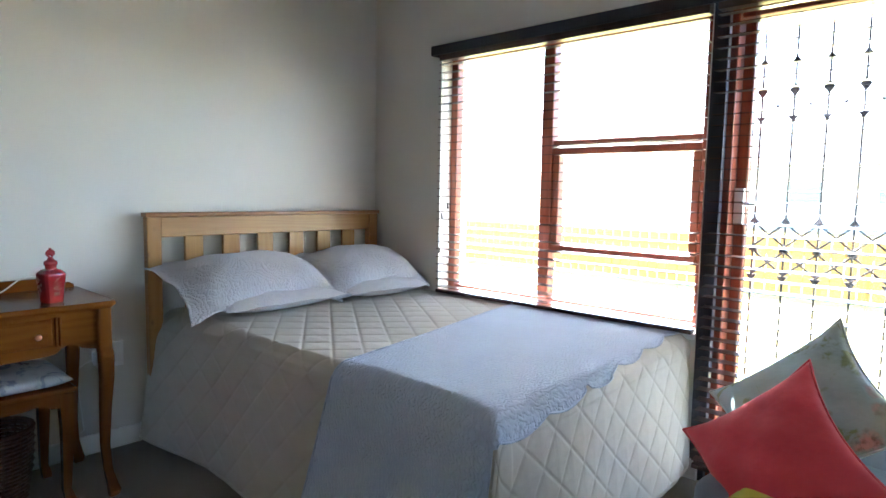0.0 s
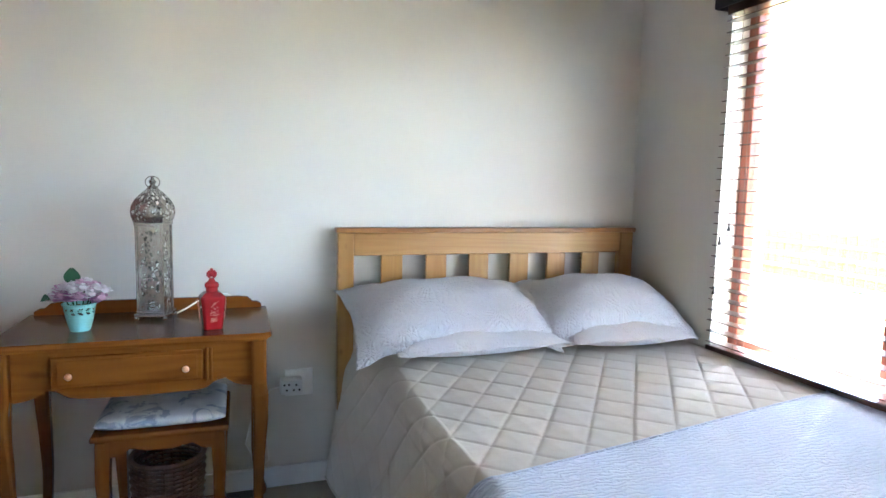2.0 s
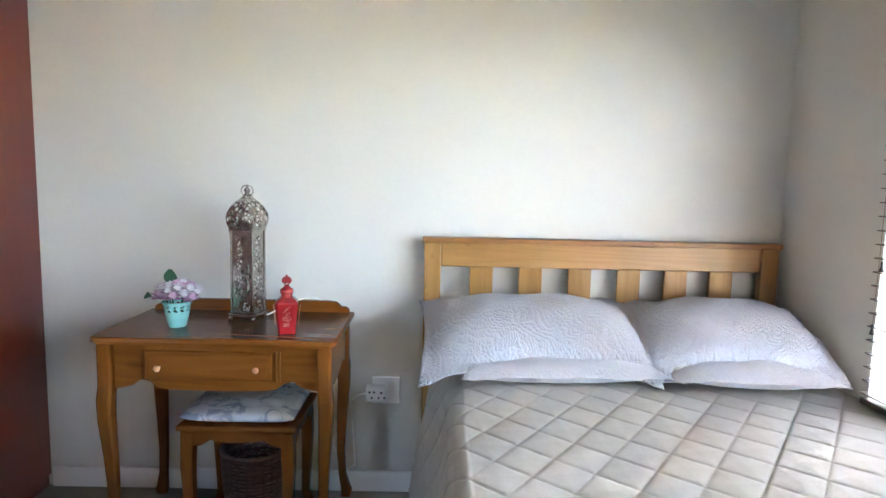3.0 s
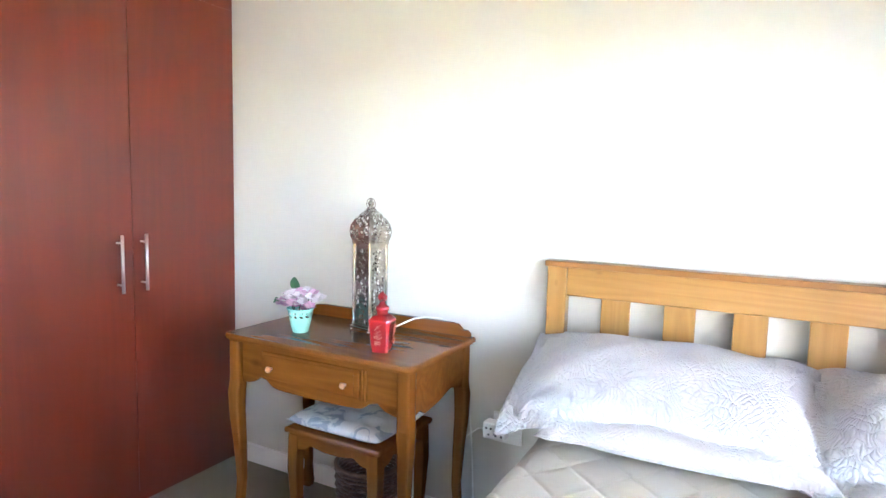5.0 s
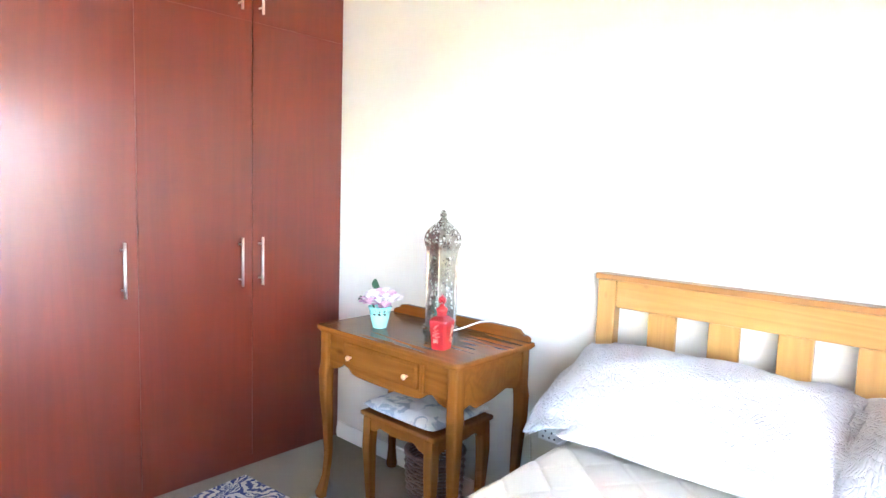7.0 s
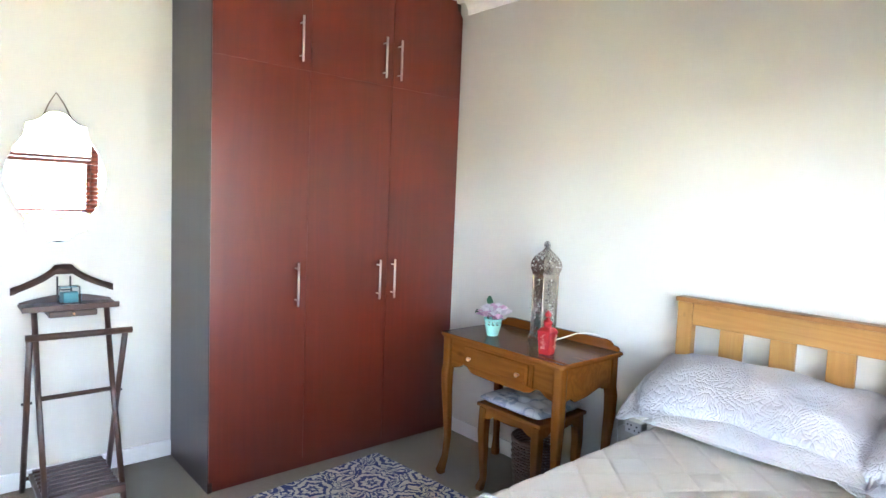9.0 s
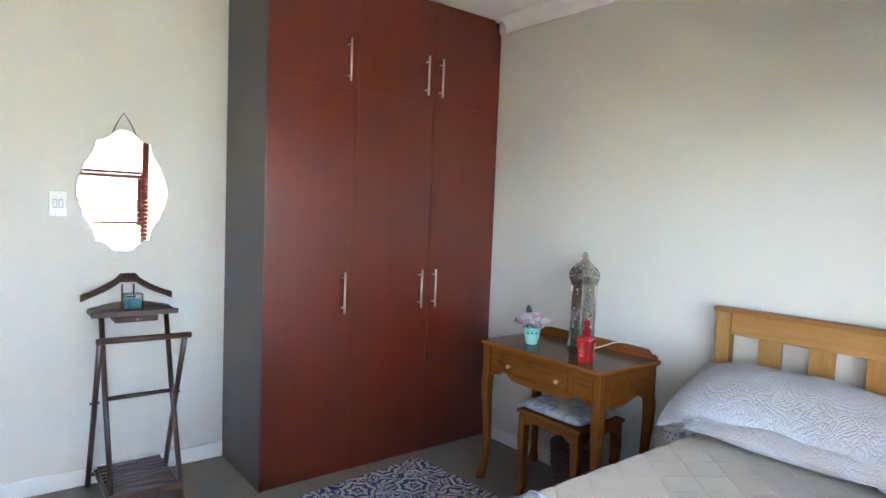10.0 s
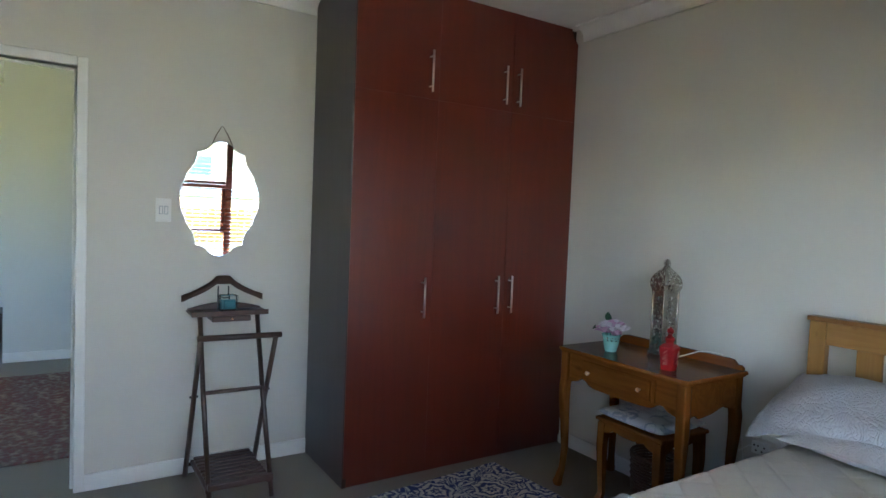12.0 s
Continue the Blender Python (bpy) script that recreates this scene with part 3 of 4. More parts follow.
part("roof", prism(bmesh.new(), [(-0.5, 2.7), (7.5, 2.7), (3.5, 4.6)], 0, -6.5, 6.5), ROOF, house)
for x in (-4, -0.6, 2.6):
    w = part("window", B(x, -0.05, 1.0, x + 1.4, 0.0, 2.1), WHITE, house)
    part("pane", B(x + 0.07, -0.065, 1.07, x + 1.33, -0.051, 2.03), plain("far_glass", (0.12, 0.2, 0.22), 0.1), w)


def tree(x, y, h, seed, label):
    rnd = random.Random(seed)
    t = thing("garden_tree", (x, y, -0.12), label, "tree", "garden trees")
    bm = tube(bmesh.new(), [(0, 0, 0), (0.05, 0.02, h * 0.3), (0, 0.05, h * 0.6)], [0.14, 0.1, 0.05], 8)
    tips = []
    for i in range(9):
        a = i * 2.4
        tip = Vector((math.cos(a) * h * rnd.uniform(0.2, 0.36), math.sin(a) * h * rnd.uniform(0.2, 0.36), h * rnd.uniform(0.55, 0.95)))
        tube(bm, [(0.03, 0.03, h * rnd.uniform(0.3, 0.5)), tip * 0.6 + Vector((0, 0, h * 0.15)), tip], [0.05, 0.03, 0.012], 6)
        tips.append(tip)
    part("trunk", bm, BARK, t)
    vs, fs = [], []
    for tip in tips:
        for _ in range(420):
            c = tip + Vector((rnd.gauss(0, 1), rnd.gauss(0, 1), rnd.gauss(0, 0.8))) * h * 0.09
            e1 = Vector((rnd.gauss(0, 1), rnd.gauss(0, 1), rnd.gauss(0, 1))).normalized()
            e2 = e1.orthogonal().normalized()
            s = rnd.uniform(0.05, 0.11)
            k = len(vs)
            vs += [c - e1 * s, c + e2 * s * 0.5, c + e1 * s, c - e2 * s * 0.5]
            fs.append((k, k + 1, k + 2, k + 3))
    me = bpy.data.meshes.new("crown")
    me.from_pydata([tuple(v) for v in vs], [], fs)
    me.materials.append(FOLIAGE)
    ob = new("crown", me)
    ob.parent = t


tree(6.0, 14.0, 3.2, 3, "green leafy garden tree beyond the fence")

# ---- built-in wardrobe ----
ward = thing("wardrobe", (0, YB, 0), "dark red mahogany built-in wardrobe with three doors and steel bar handles", "wardrobe")
WD = -2.908 - YB
WT = 2.592
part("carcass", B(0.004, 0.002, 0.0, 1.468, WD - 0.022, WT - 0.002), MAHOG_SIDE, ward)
part("side_panel", B(1.468, 0.002, 0, 1.49, WD - 0.004, WT, bevel=0.002), MAHOG_SIDE, ward, "mahogany side panel, coloured grey-brown for its grazing reflection")
part("plinth", B(0.004, WD - 0.022, 0, 1.468, WD - 0.012, 0.05), MAHOG, ward)
cols = [(1.0035, 1.487), (0.507, 1.002), (0.006, 0.503)]
hx = [1.063, 0.57, 0.471]


def bar_handle(parent, x, z0, z1):
    hd = part("handle", T([(x, WD + 0.034, z0), (x, WD + 0.034, z1)], 0.006, 12), STEEL, parent, "brushed steel bar handle", True)
    for z in (z0 + 0.03, z1 - 0.03):
        part("standoff", T([(x, WD - 0.002, z), (x, WD + 0.032, z)], 0.004, 8), STEEL, hd, "", True)


for (x0, x1), h in zip(cols, hx):
    d = part("door", B(x0, WD - 0.02, 0.052, x1, WD, 2.0276), MAHOG, ward)
    bar_handle(d, h, 0.861, 1.079)
    if x0 < 0.1:
        cut = [(x0, 2.028), (x1, 2.028), (x1, WT), (0.06, WT), (0.045, WT - 0.05), (0.02, WT - 0.07), (x0, WT - 0.09)]
        d = part("top_door", prism(bmesh.new(), cut, 1, WD - 0.02, WD), MAHOG, ward)
    else:
        d = part("top_door", B(x0, WD - 0.02, 2.028, x1, WD, WT), MAHOG, ward)
    bar_handle(d, h, 2.061, 2.277)

# ---- bed ----
BZ, BX1, BY0, BY1 = 0.6, 1.965, -1.315, -0.022
bed = thing("bed", (0.04, -0.733, 0), "double bed with a honey pine slatted headboard and navy base", "bed")


def rel(x0, y0, z0, x1, y1, z1):
    return (x0 - 0.04, y0 + 0.75, z0, x1 - 0.04, y1 + 0.75, z1)


hb = part("headboard", B(*rel(0.024, -1.432, 1.036, 0.08, -0.05, 1.056), bevel=0.004), PINE_CAP, bed, "honey pine headboard with flat slats")
part("post", B(*rel(0.028, -1.425, 0.0, 0.072, -1.36, 1.036), bevel=0.005), PINE, hb)
part("post", B(*rel(0.028, -0.125, 0.0, 0.072, -0.058, 1.036), bevel=0.005), PINE, hb)
part("top_rail", B(*rel(0.034, -1.36, 0.943, 0.066, -0.125, 1.036), bevel=0.004), PINE_L, hb)
part("lower_rail", B(*rel(0.034, -1.36, 0.42, 0.066, -0.125, 0.52), bevel=0.004), PINE_L, hb)
slat = mesh_of("slat", B(-0.009, -0.045, 0.52, 0.009, 0.045, 0.943, bevel=0.003), PINE)
for y in (-1.203, -1.013, -0.822, -0.632, -0.449, -0.273):
    shared("slat", slat, hb, Matrix.Translation((0.01, y + 0.75, 0)))
part("base", B(*rel(0.09, -1.29, 0.06, 1.85, -0.07, 0.33), bevel=0.02), BASEFAB, bed, "navy fabric bed base")
part("mattress", B(*rel(0.09, -1.29, 0.33, 1.86, -0.07, BZ - 0.03), bevel=0.05, seg=3), PILLOW2, bed, "white mattress")
for x, y in ((0.2, -1.25), (0.2, -0.16), (1.78, -1.25), (1.78, -0.16)):
    part("leg", lathe(bmesh.new(), [(0.03, 0), (0.035, 0.06)], 12, x - 0.04, y + 0.75), BLACK, bed)

def quilt_h(s, r):
    """Height of the diamond quilting at s, r metres along the cloth, which lies a little askew."""
    dx, dy = s - 1.0081, r - 0.1313
    u, k = 6.657 * dy - 0.546 * dx, -5.9925 * dx - 0.6675 * dy
    e = 2 * min(abs((u + k + 0.5) % 1.0 - 0.5), abs((u - k + 0.5) % 1.0 - 0.5))
    return 0.0048 * (1 - math.exp(-e * 20.0)) + 0.003 * e


def spread(s, r, relief=1.0):
    """Bedspread: s from the headboard to the foot and down, r from the near side (negative: hanging) to the window side."""
    lx, w = BX1 - 0.09, BY1 - BY0
    dx, dy, df = max(0, s - lx), max(0, -r), max(0, r - w)
    R = 0.05
    def over(d):
        if d < R * 1.57:
            return R * math.sin(d / R), R * (1 - math.cos(d / R))
        return R + (d - R * 1.57) * 0.07, R + (d - R * 1.57)
    ox, zx = over(dx)
    oy, zy = over(dy)
    oy += 0.07 * max(0, dy - 0.05)
    oy += 0.045 * min(1, dy / 0.14) * max(0, 1 - s / 0.55) ** 1.5
    of, zf = over(df)
    x, y = 0.09 + min(s, lx) - R + ox, BY0 + min(max(r, 0), w) + R - oy
    if df > 0:
        y = min(y - R * 0 + of, -0.012)
    z = BZ - max(zx, zy, zf)
    if dx > 0 and dy > 0:
        k = min(dx, dy)
        x += 0.16 * k * math.sin(3.0 * (dx - dy)) * 0.4
        y -= 0.12 * k * math.cos(4.0 * (dx - dy)) * 0.4
    hang = max(dx, dy)
    h = quilt_h(s, r) * (1.0 if hang < 0.1 else 0.8) * relief + 0.0085 * (1 - relief)
    wave = 0.012 * min(1, hang * 3) * (math.sin(7 * s + 1) * (dy > 0) + math.sin(8 * r) * (dx > 0))
    if hang > 0.06:
        if dy >= dx:
            y -= h + wave
        else:
            x += h + wave
    else:
        z += h
    z += 0.004 * math.sin(5 * s) * math.sin(4 * r + 1) * (hang < 0.01)
    return Vector((x, y, max(z, 0.012 + 0.008 * math.sin(9 * s))))


cover = thing("bedspread", (0.09, BY0, 0), "cream diamond-quilted bedspread hanging to the floor", "bedspread")
SL, SR0, SR1 = (BX1 - 0.09) + 0.57, -0.6, (BY1 - BY0) + 0.12
bm = sheet(bmesh.new(), 520, 430, lambda u, v: spread(u * SL, SR0 + v * (SR1 - SR0)) - Vector((0.09, BY0, 0)))
part("quilted_cloth", bm, QUILT, cover, "", True)
near = [spread(i / 60 * SL, SR0) - Vector((0.09, BY0, 0)) for i in range(61)]
foot = [spread(SL, SR0 + i / 60 * (SR1 - SR0)) - Vector((0.09, BY0, 0)) for i in range(61)]
part("hem", tube(bmesh.new(), near, 0.005, 6), QUILT, cover, "stitched hem", True)
part("hem", tube(bmesh.new(), foot, 0.005, 6), QUILT, cover, "stitched hem", True)

def runner_at(u, v):
    r = -0.53 + v * ((BY1 - BY0) + 0.5)
    edge0 = 1.364 - 0.33 * max(0, v - 0.3) - 0.34 * max(0, 0.3 - v)
    edge1 = 2.075 - 0.14 * max(0, v - 0.3) - 0.024 * (1 - abs(math.sin(v * 24)))
    s = edge0 + u * (edge1 - edge0) - 0.09
    p = spread(s, r, 0.12)
    if r < -0.06:
        return p + Vector((0, -0.006, 0)) - Vector((0.09, BY0, 0))
    f = min(1, max(0, (-r) / 0.06))
    return p + Vector((0, -0.006 * f, 0.004 * (1 - f) + 0.002)) - Vector((0.09, BY0, 0))


run = thing("bed_runner", (0.09, BY0, 0), "pale blue crinkle-quilted runner with a scalloped edge across the bed", "bed runner")
part("cloth", sheet(bmesh.new(), 60, 220, runner_at), RUNNER, run, "", True)
for u in (0.0, 1.0):
    part("bound_edge", tube(bmesh.new(), [runner_at(u, i / 220) for i in range(221)], 0.0035, 6), RUNNER, run, "bound edge", True)


def pillow_sheet(w, d, t, flange, seed, sag=0.0, wav=0.006):
    """A pillow case with a flat flange: w along y, d along x, t thick."""
    rnd = random.Random(seed)
    ph = [rnd.uniform(0, 6) for _ in range(6)]
    bm = bmesh.new()
    def fn(side):
        def f(u, v):
            a, b = u * 2 - 1, v * 2 - 1
            x, y = b * (d / 2 + flange), a * (w / 2 + flange)
            pinch = 1 - 0.06 * (1 - abs(a)) * abs(b) ** 2
            y *= 1 - 0.05 * (1 - b * b) * abs(a) ** 3
            x *= pinch
            ia, ib = abs(y) / (w / 2), abs(x) / (d / 2)
            e = max(0.0, 1 - min(1, ia) ** 2.6) * max(0.0, 1 - min(1, ib) ** 2.4)
            h = t / 2 * e ** 0.7
            wr = 0.004 * math.sin(9 * a + ph[0] + 3 * b) * math.sin(7 * b + ph[1]) * min(1, e * 3)
            out = max(0, max(ia, ib) - 1)
            fl = wav * math.sin(9 * (a - b) + ph[2]) * (1 if e == 0 else 0) * min(1, out * 8)
            scal = 0.006 * abs(math.sin(14 * a)) * (abs(b) > 0.985)
            droop = -sag * (max(0, b) ** 2.2) * (1 + 0.25 * math.sin(6 * a + ph[3])) - sag * 0.2 * (max(0, abs(a) - 0.55) / 0.45) ** 2
            thick = 0.0025 * (1 - max(abs(a), abs(b)) ** 12)
            return Vector((x - scal, y, side * (h + thick) + (wr if side > 0 else 0) + fl + droop))
        return f
    sheet(bm, 90, 70, fn(1))
    sheet(bm, 90, 70, fn(-1))
    bmesh.ops.remove_doubles(bm, verts=bm.verts, dist=0.0004)
    return bm


def pillow(at, w, d, t, flange, mat_, label, seed, sag=0.0):
    p = thing("pillow", at, label, "pillow", "pillows on the bed")
    part("pillowcase", pillow_sheet(w, d, t, flange, seed, sag), mat_, p, "", True)
    return p


pillow(pose(0.32, -0.945, 0.664, 0, 2, 2), 0.64, 0.38, 0.11, 0.02, PILLOW2, "flat white leaf-embossed pillow lying under another", 3, 0.0)
pillow(pose(0.34, -0.315, 0.664, 0, 2, -5), 0.5, 0.38, 0.11, 0.02, PILLOW2, "flat white leaf-embossed pillow lying under another", 4, 0.0)
pillow(pose(0.28, -1.015, 0.77, 0, 14, 2), 0.715, 0.37, 0.18, 0.045, PILLOW, "white flower-embossed pillow leaning on the headboard", 1, 0.075)
pillow(pose(0.285, -0.338, 0.77, 0, 14, -4), 0.57, 0.37, 0.18, 0.045, PILLOW, "white flower-embossed pillow leaning in the corner", 2, 0.07)

# ---- dressing table ----
TZ = 0.75
tab = thing("dressing_table", (0.257, -2.068, 0), "brown wooden dressing table with one drawer and curved legs", "dressing table")
ty0, ty1, tx0, tx1 = -0.401, 0.391, -0.235, 0.22


def top_outline(inset=0.0):
    pts = []
    for cx, cy, a0 in ((tx1 - 0.03, ty1 - 0.03, 0), (tx0 + 0.01, ty1 - 0.01, 90), (tx0 + 0.01, ty0 + 0.01, 180), (tx1 - 0.03, ty0 + 0.03, 270)):
        r = (0.03 if cx > 0 else 0.01) - inset
        pts += [(cx + r * math.cos(radians(a0 + i * 18)), cy + r * math.sin(radians(a0 + i * 18))) for i in range(6)]
    return pts


bm = bmesh.new()
rings = [[bm.verts.new((u, v, z)) for u, v in top_outline(inset)] for inset, z in ((0.012, TZ - 0.026), (0.008, TZ - 0.018), (0.001, TZ - 0.017), (0.0, TZ - 0.012), (0.001, TZ - 0.005), (0.004, TZ - 0.001), (0.007, TZ))]
for a, b in zip(rings, rings[1:]):
    for j in range(len(a)):
        bm.faces.new((a[j], a[(j + 1) % len(a)], b[(j + 1) % len(a)], b[j]))
bm.faces.new(rings[0][::-1])
bm.faces.new(rings[-1])
part("tabletop", bm, OAK, tab, "polished brown tabletop with rounded corners")
# back gallery with curved ends
gal = [(ty0 + 0.02, TZ), (ty1 - 0.02, TZ), (ty1 - 0.02, TZ + 0.012), (ty1 - 0.035, TZ + 0.022), (ty1 - 0.05, TZ + 0.022), (ty1 - 0.07, TZ + 0.04), (ty1 - 0.1, TZ + 0.044),
       (ty0 + 0.1, TZ + 0.044), (ty0 + 0.07, TZ + 0.04), (ty0 + 0.05, TZ + 0.022), (ty0 + 0.035, TZ + 0.022), (ty0 + 0.02, TZ + 0.012)]
part("back_gallery", prism(bmesh.new(), gal, 0, tx0 + 0.005, tx0 + 0.023), OAK, tab)


def cabriole(sx, sy):
    """A leg with a square head, curved knee and small pad foot."""
    bm = bmesh.new()
    prof = [(TZ - 0.028, 0.024, 0.0), (0.58, 0.024, 0.0), (0.54, 0.025, 0.004), (0.46, 0.023, 0.004), (0.34, 0.019, -0.002), (0.2, 0.0155, -0.006), (0.1, 0.0145, 0.0), (0.045, 0.018, 0.01), (0.02, 0.021, 0.015), (0.0, 0.017, 0.013)]
    rings = []
    for z, h, o in prof:
        ring = []
        for a in range(12):
            th = radians(a * 30 + 15)
            p = 0.35
            cx, cy = math.copysign(abs(math.cos(th)) ** p, math.cos(th)), math.copysign(abs(math.sin(th)) ** p, math.sin(th))
            ring.append(bm.verts.new((sx * o + h * cx, sy * o + h * cy, z)))
        rings.append(ring)
    for a, b in zip(rings, rings[1:]):
        for j in range(12):
            bm.faces.new((a[j], a[(j + 1) % 12], b[(j + 1) % 12], b[j]))
    bm.faces.new(rings[0])
    bm.faces.new(rings[-1])
    return bm


for sx in (-1, 1):
    for sy in (-1, 1):
        part("leg", cabriole(sx, sy), OAK_V, tab, "", False, Matrix.Translation((tx1 - 0.04 if sx > 0 else tx0 + 0.035, 0.35 if sy > 0 else -0.36, 0)))


def apron_outline(half, ztop, n=24):
    """Shaped apron: deep at its ends, an arch with a bow in the middle."""
    pts = [(-half, ztop), (-half, 0.575)]
    for i in range(n + 1):
        u = -1 + 2 * i / n
        a = abs(u)
        z = 0.572 + (0.032 * math.exp(-((a - 0.72) / 0.1) ** 2)) - 0.004 * math.cos(u * 3) if a < 0.95 else 0.572
        pts.append((u * (half - 0.004), z))
    return pts + [(half, 0.575), (half, ztop)]


part("front_apron", prism(bmesh.new(), apron_outline(0.333, TZ - 0.026), 0, tx1 - 0.052, tx1 - 0.034), OAK, tab)
dw = part("drawer", B(tx1 - 0.034, -0.233, 0.607, tx1 - 0.022, 0.183, 0.704, bevel=0.006), OAK, tab)
part("drawer_moulding", B(tx1 - 0.022, -0.215, 0.62, tx1 - 0.019, 0.165, 0.692, bevel=0.003), OAK, dw)
for y in (-0.181, 0.134):
    part("knob", lathe(bmesh.new(), [(0.004, 0), (0.004, 0.01), (0.009, 0.014), (0.0105, 0.019), (0.007, 0.0245), (0.002, 0.026)], 16), BRASS, dw, "small copper knob", True, pose(tx1 - 0.02, y, 0.65, 0, 90, 0))
for y in (0.19, 0.202):
    part("bead", B(tx1 - 0.034, y, 0.603, tx1 - 0.022, y + 0.009, 0.708, bevel=0.003), OAK_V, tab, "upright bead beside the drawer")
for s in (-1, 1):
    side = [(tx0 + 0.055, TZ - 0.026), (tx0 + 0.055, 0.575), (tx0 + 0.1, 0.585), (tx0 + 0.15, 0.598), (0.0, 0.575), (tx1 - 0.13, 0.565), (tx1 - 0.1, 0.585), (tx1 - 0.062, 0.575), (tx1 - 0.062, TZ - 0.026)]
    part("side_apron", prism(bmesh.new(), side, 1, s * 0.364 - 0.012, s * 0.364 + 0.002), OAK, tab)
part("back_panel", B(tx0 + 0.02, -0.32, 0.56, tx0 + 0.035, 0.32, TZ - 0.026), OAK, tab)

# ---- stool ----
stool = thing("stool", (0.265, -2.012, 0), "brown wooden stool pushed under the dressing table", "stool")
part("seat", B(-0.175, -0.2, 0.425, 0.175, 0.2, 0.445, bevel=0.007), OAK, stool)
for sx in (-1, 1):
    for sy in (-1, 1):
        bm = bmesh.new()
        pts = [(0, 0, 0.42), (sx * 0.004, sy * 0.004, 0.3), (0, 0, 0.15), (-sx * 0.003, -sy * 0.003, 0.06), (sx * 0.008, sy * 0.008, 0.015), (sx * 0.008, sy * 0.008, 0)]
        tube(bm, pts, [0.03, 0.028, 0.022, 0.019, 0.023, 0.02], 4)
        part("leg", bm, OAK_V, stool, "", False, Matrix.Translation((sx * 0.145, sy * 0.165, 0)))
ap = [(-0.165, 0.425), (-0.165, 0.37), (-0.12, 0.375), (-0.09, 0.395), (-0.03, 0.385), (0.03, 0.385), (0.09, 0.395), (0.12, 0.375), (0.165, 0.37), (0.165, 0.425)]
for s in (-1, 1):
    part("apron", prism(bmesh.new(), ap, 0, s * 0.155 - 0.009, s * 0.155 + 0.009), OAK, stool)
    part("apron", prism(bmesh.new(), [(u * 0.82, v) for u, v in ap], 1, s * 0.178 - 0.009, s * 0.178 + 0.009), OAK, stool)


def tufted(u, v, side):
    a, b = u * 2 - 1, v * 2 - 1
    e = max(0, 1 - abs(a) ** 5) ** 0.5 * max(0, 1 - abs(b) ** 5) ** 0.5
    dip = sum(math.exp(-(((a - p) ** 2 + (b - q) ** 2) / 0.02)) for p in (-0.45, 0.1, 0.6) for q in (-0.5, 0.0, 0.5))
    return Vector((b * 0.165, a * 0.19, side * 0.027 * e - (0.019 * dip * e if side > 0 else 0)))


pad = thing("stool_cushion", (0.269, -2.012, 0.4715), "grey floral tufted cushion on the stool", "cushion")
bm = sheet(bmesh.new(), 40, 36, lambda u, v: tufted(u, v, 1))
sheet(bm, 40, 36, lambda u, v: tufted(u, v, -1))
bmesh.ops.remove_doubles(bm, verts=bm.verts, dist=0.0005)
pc = part("cover", bm, STOOLPAD, pad, "", True)
for p in (-0.45, 0.1, 0.6):
    for q in (-0.5, 0.0, 0.5):
        part("button", lathe(bmesh.new(), [(0.007, 0.004), (0.007, 0.008), (0.003, 0.01)], 10, q * 0.165, p * 0.19), STOOLPAD, pc, "", True)

# ---- waste basket ----
bk = thing("basket", (0.2, -2.02, 0), "dark woven wicker waste basket under the stool", "basket")
def basket_r(z):
    return 0.092 + 0.1 * z + 0.006 * math.sin(z * 12)
bm = bmesh.new()
for i in range(18):
    z = 0.008 + i * 0.0145
    pts = [((basket_r(z) + 0.003 * math.cos(12 * a + math.pi * i)) * Vector((math.cos(a), math.sin(a), 0)) + Vector((0, 0, z))) for a in (2 * math.pi * j / 48 for j in range(49))]
    tube(bm, pts, 0.0062, 6, False)
part("weave", bm, WICKER, bk, "", True)
stake = mesh_of("stake", T([(basket_r(z), 0, z) for z in (0.0, 0.09, 0.18, 0.262)], 0.004, 5), WICKER)
for j in range(24):
    shared("stake", stake, bk, Matrix.Rotation(2 * math.pi * j / 24, 4, "Z"))
bm = tube(bmesh.new(), [(basket_r(0.27) * math.cos(a) , basket_r(0.27) * math.sin(a), 0.27 + 0.002 * math.sin(20 * a)) for a in (2 * math.pi * j / 40 for j in range(41))], 0.0095, 8, False)
part("rim", bm, WICKER, bk, "", True)
part("bottom", lathe(bmesh.new(), [(0.09, 0.002), (0.09, 0.01)], 24), WICKER, bk)

# ---- lantern ----
lan = thing("lantern", pose(0.158, -2.052, TZ, 0, 0, -14), "tall pierced silver metal lantern with an onion dome", "lantern")
LW = 0.042


def pierced(nu, nv, fn, seed, keep):
    """A sheet with leaf-shaped holes, cut by the cells of scattered points; keep(u, v) stays solid."""
    rnd = random.Random(seed)
    cells = [(rnd.random(), rnd.random()) for _ in range(keep[0])]
    asp = keep[1]
    bm = bmesh.new()
    vs = {}
    def vert(i, j):
        if (i, j) not in vs:
            vs[i, j] = bm.verts.new(fn(i / nu, j / nv))
        return vs[i, j]
    for i in range(nu):
        for j in range(nv):
            u, v = (i + 0.5) / nu, (j + 0.5) / nv
            ds = sorted(((u - a) ** 2 + ((v - b) * asp) ** 2) ** 0.5 for a, b in cells)[:2]
            edge = min(u, 1 - u, v * asp, (1 - v) * asp)
            if ds[1] - ds[0] < keep[3] or edge < keep[2]:
                bm.faces.new((vert(i, j), vert(i + 1, j), vert(i + 1, j + 1), vert(i, j + 1)))
    return bm


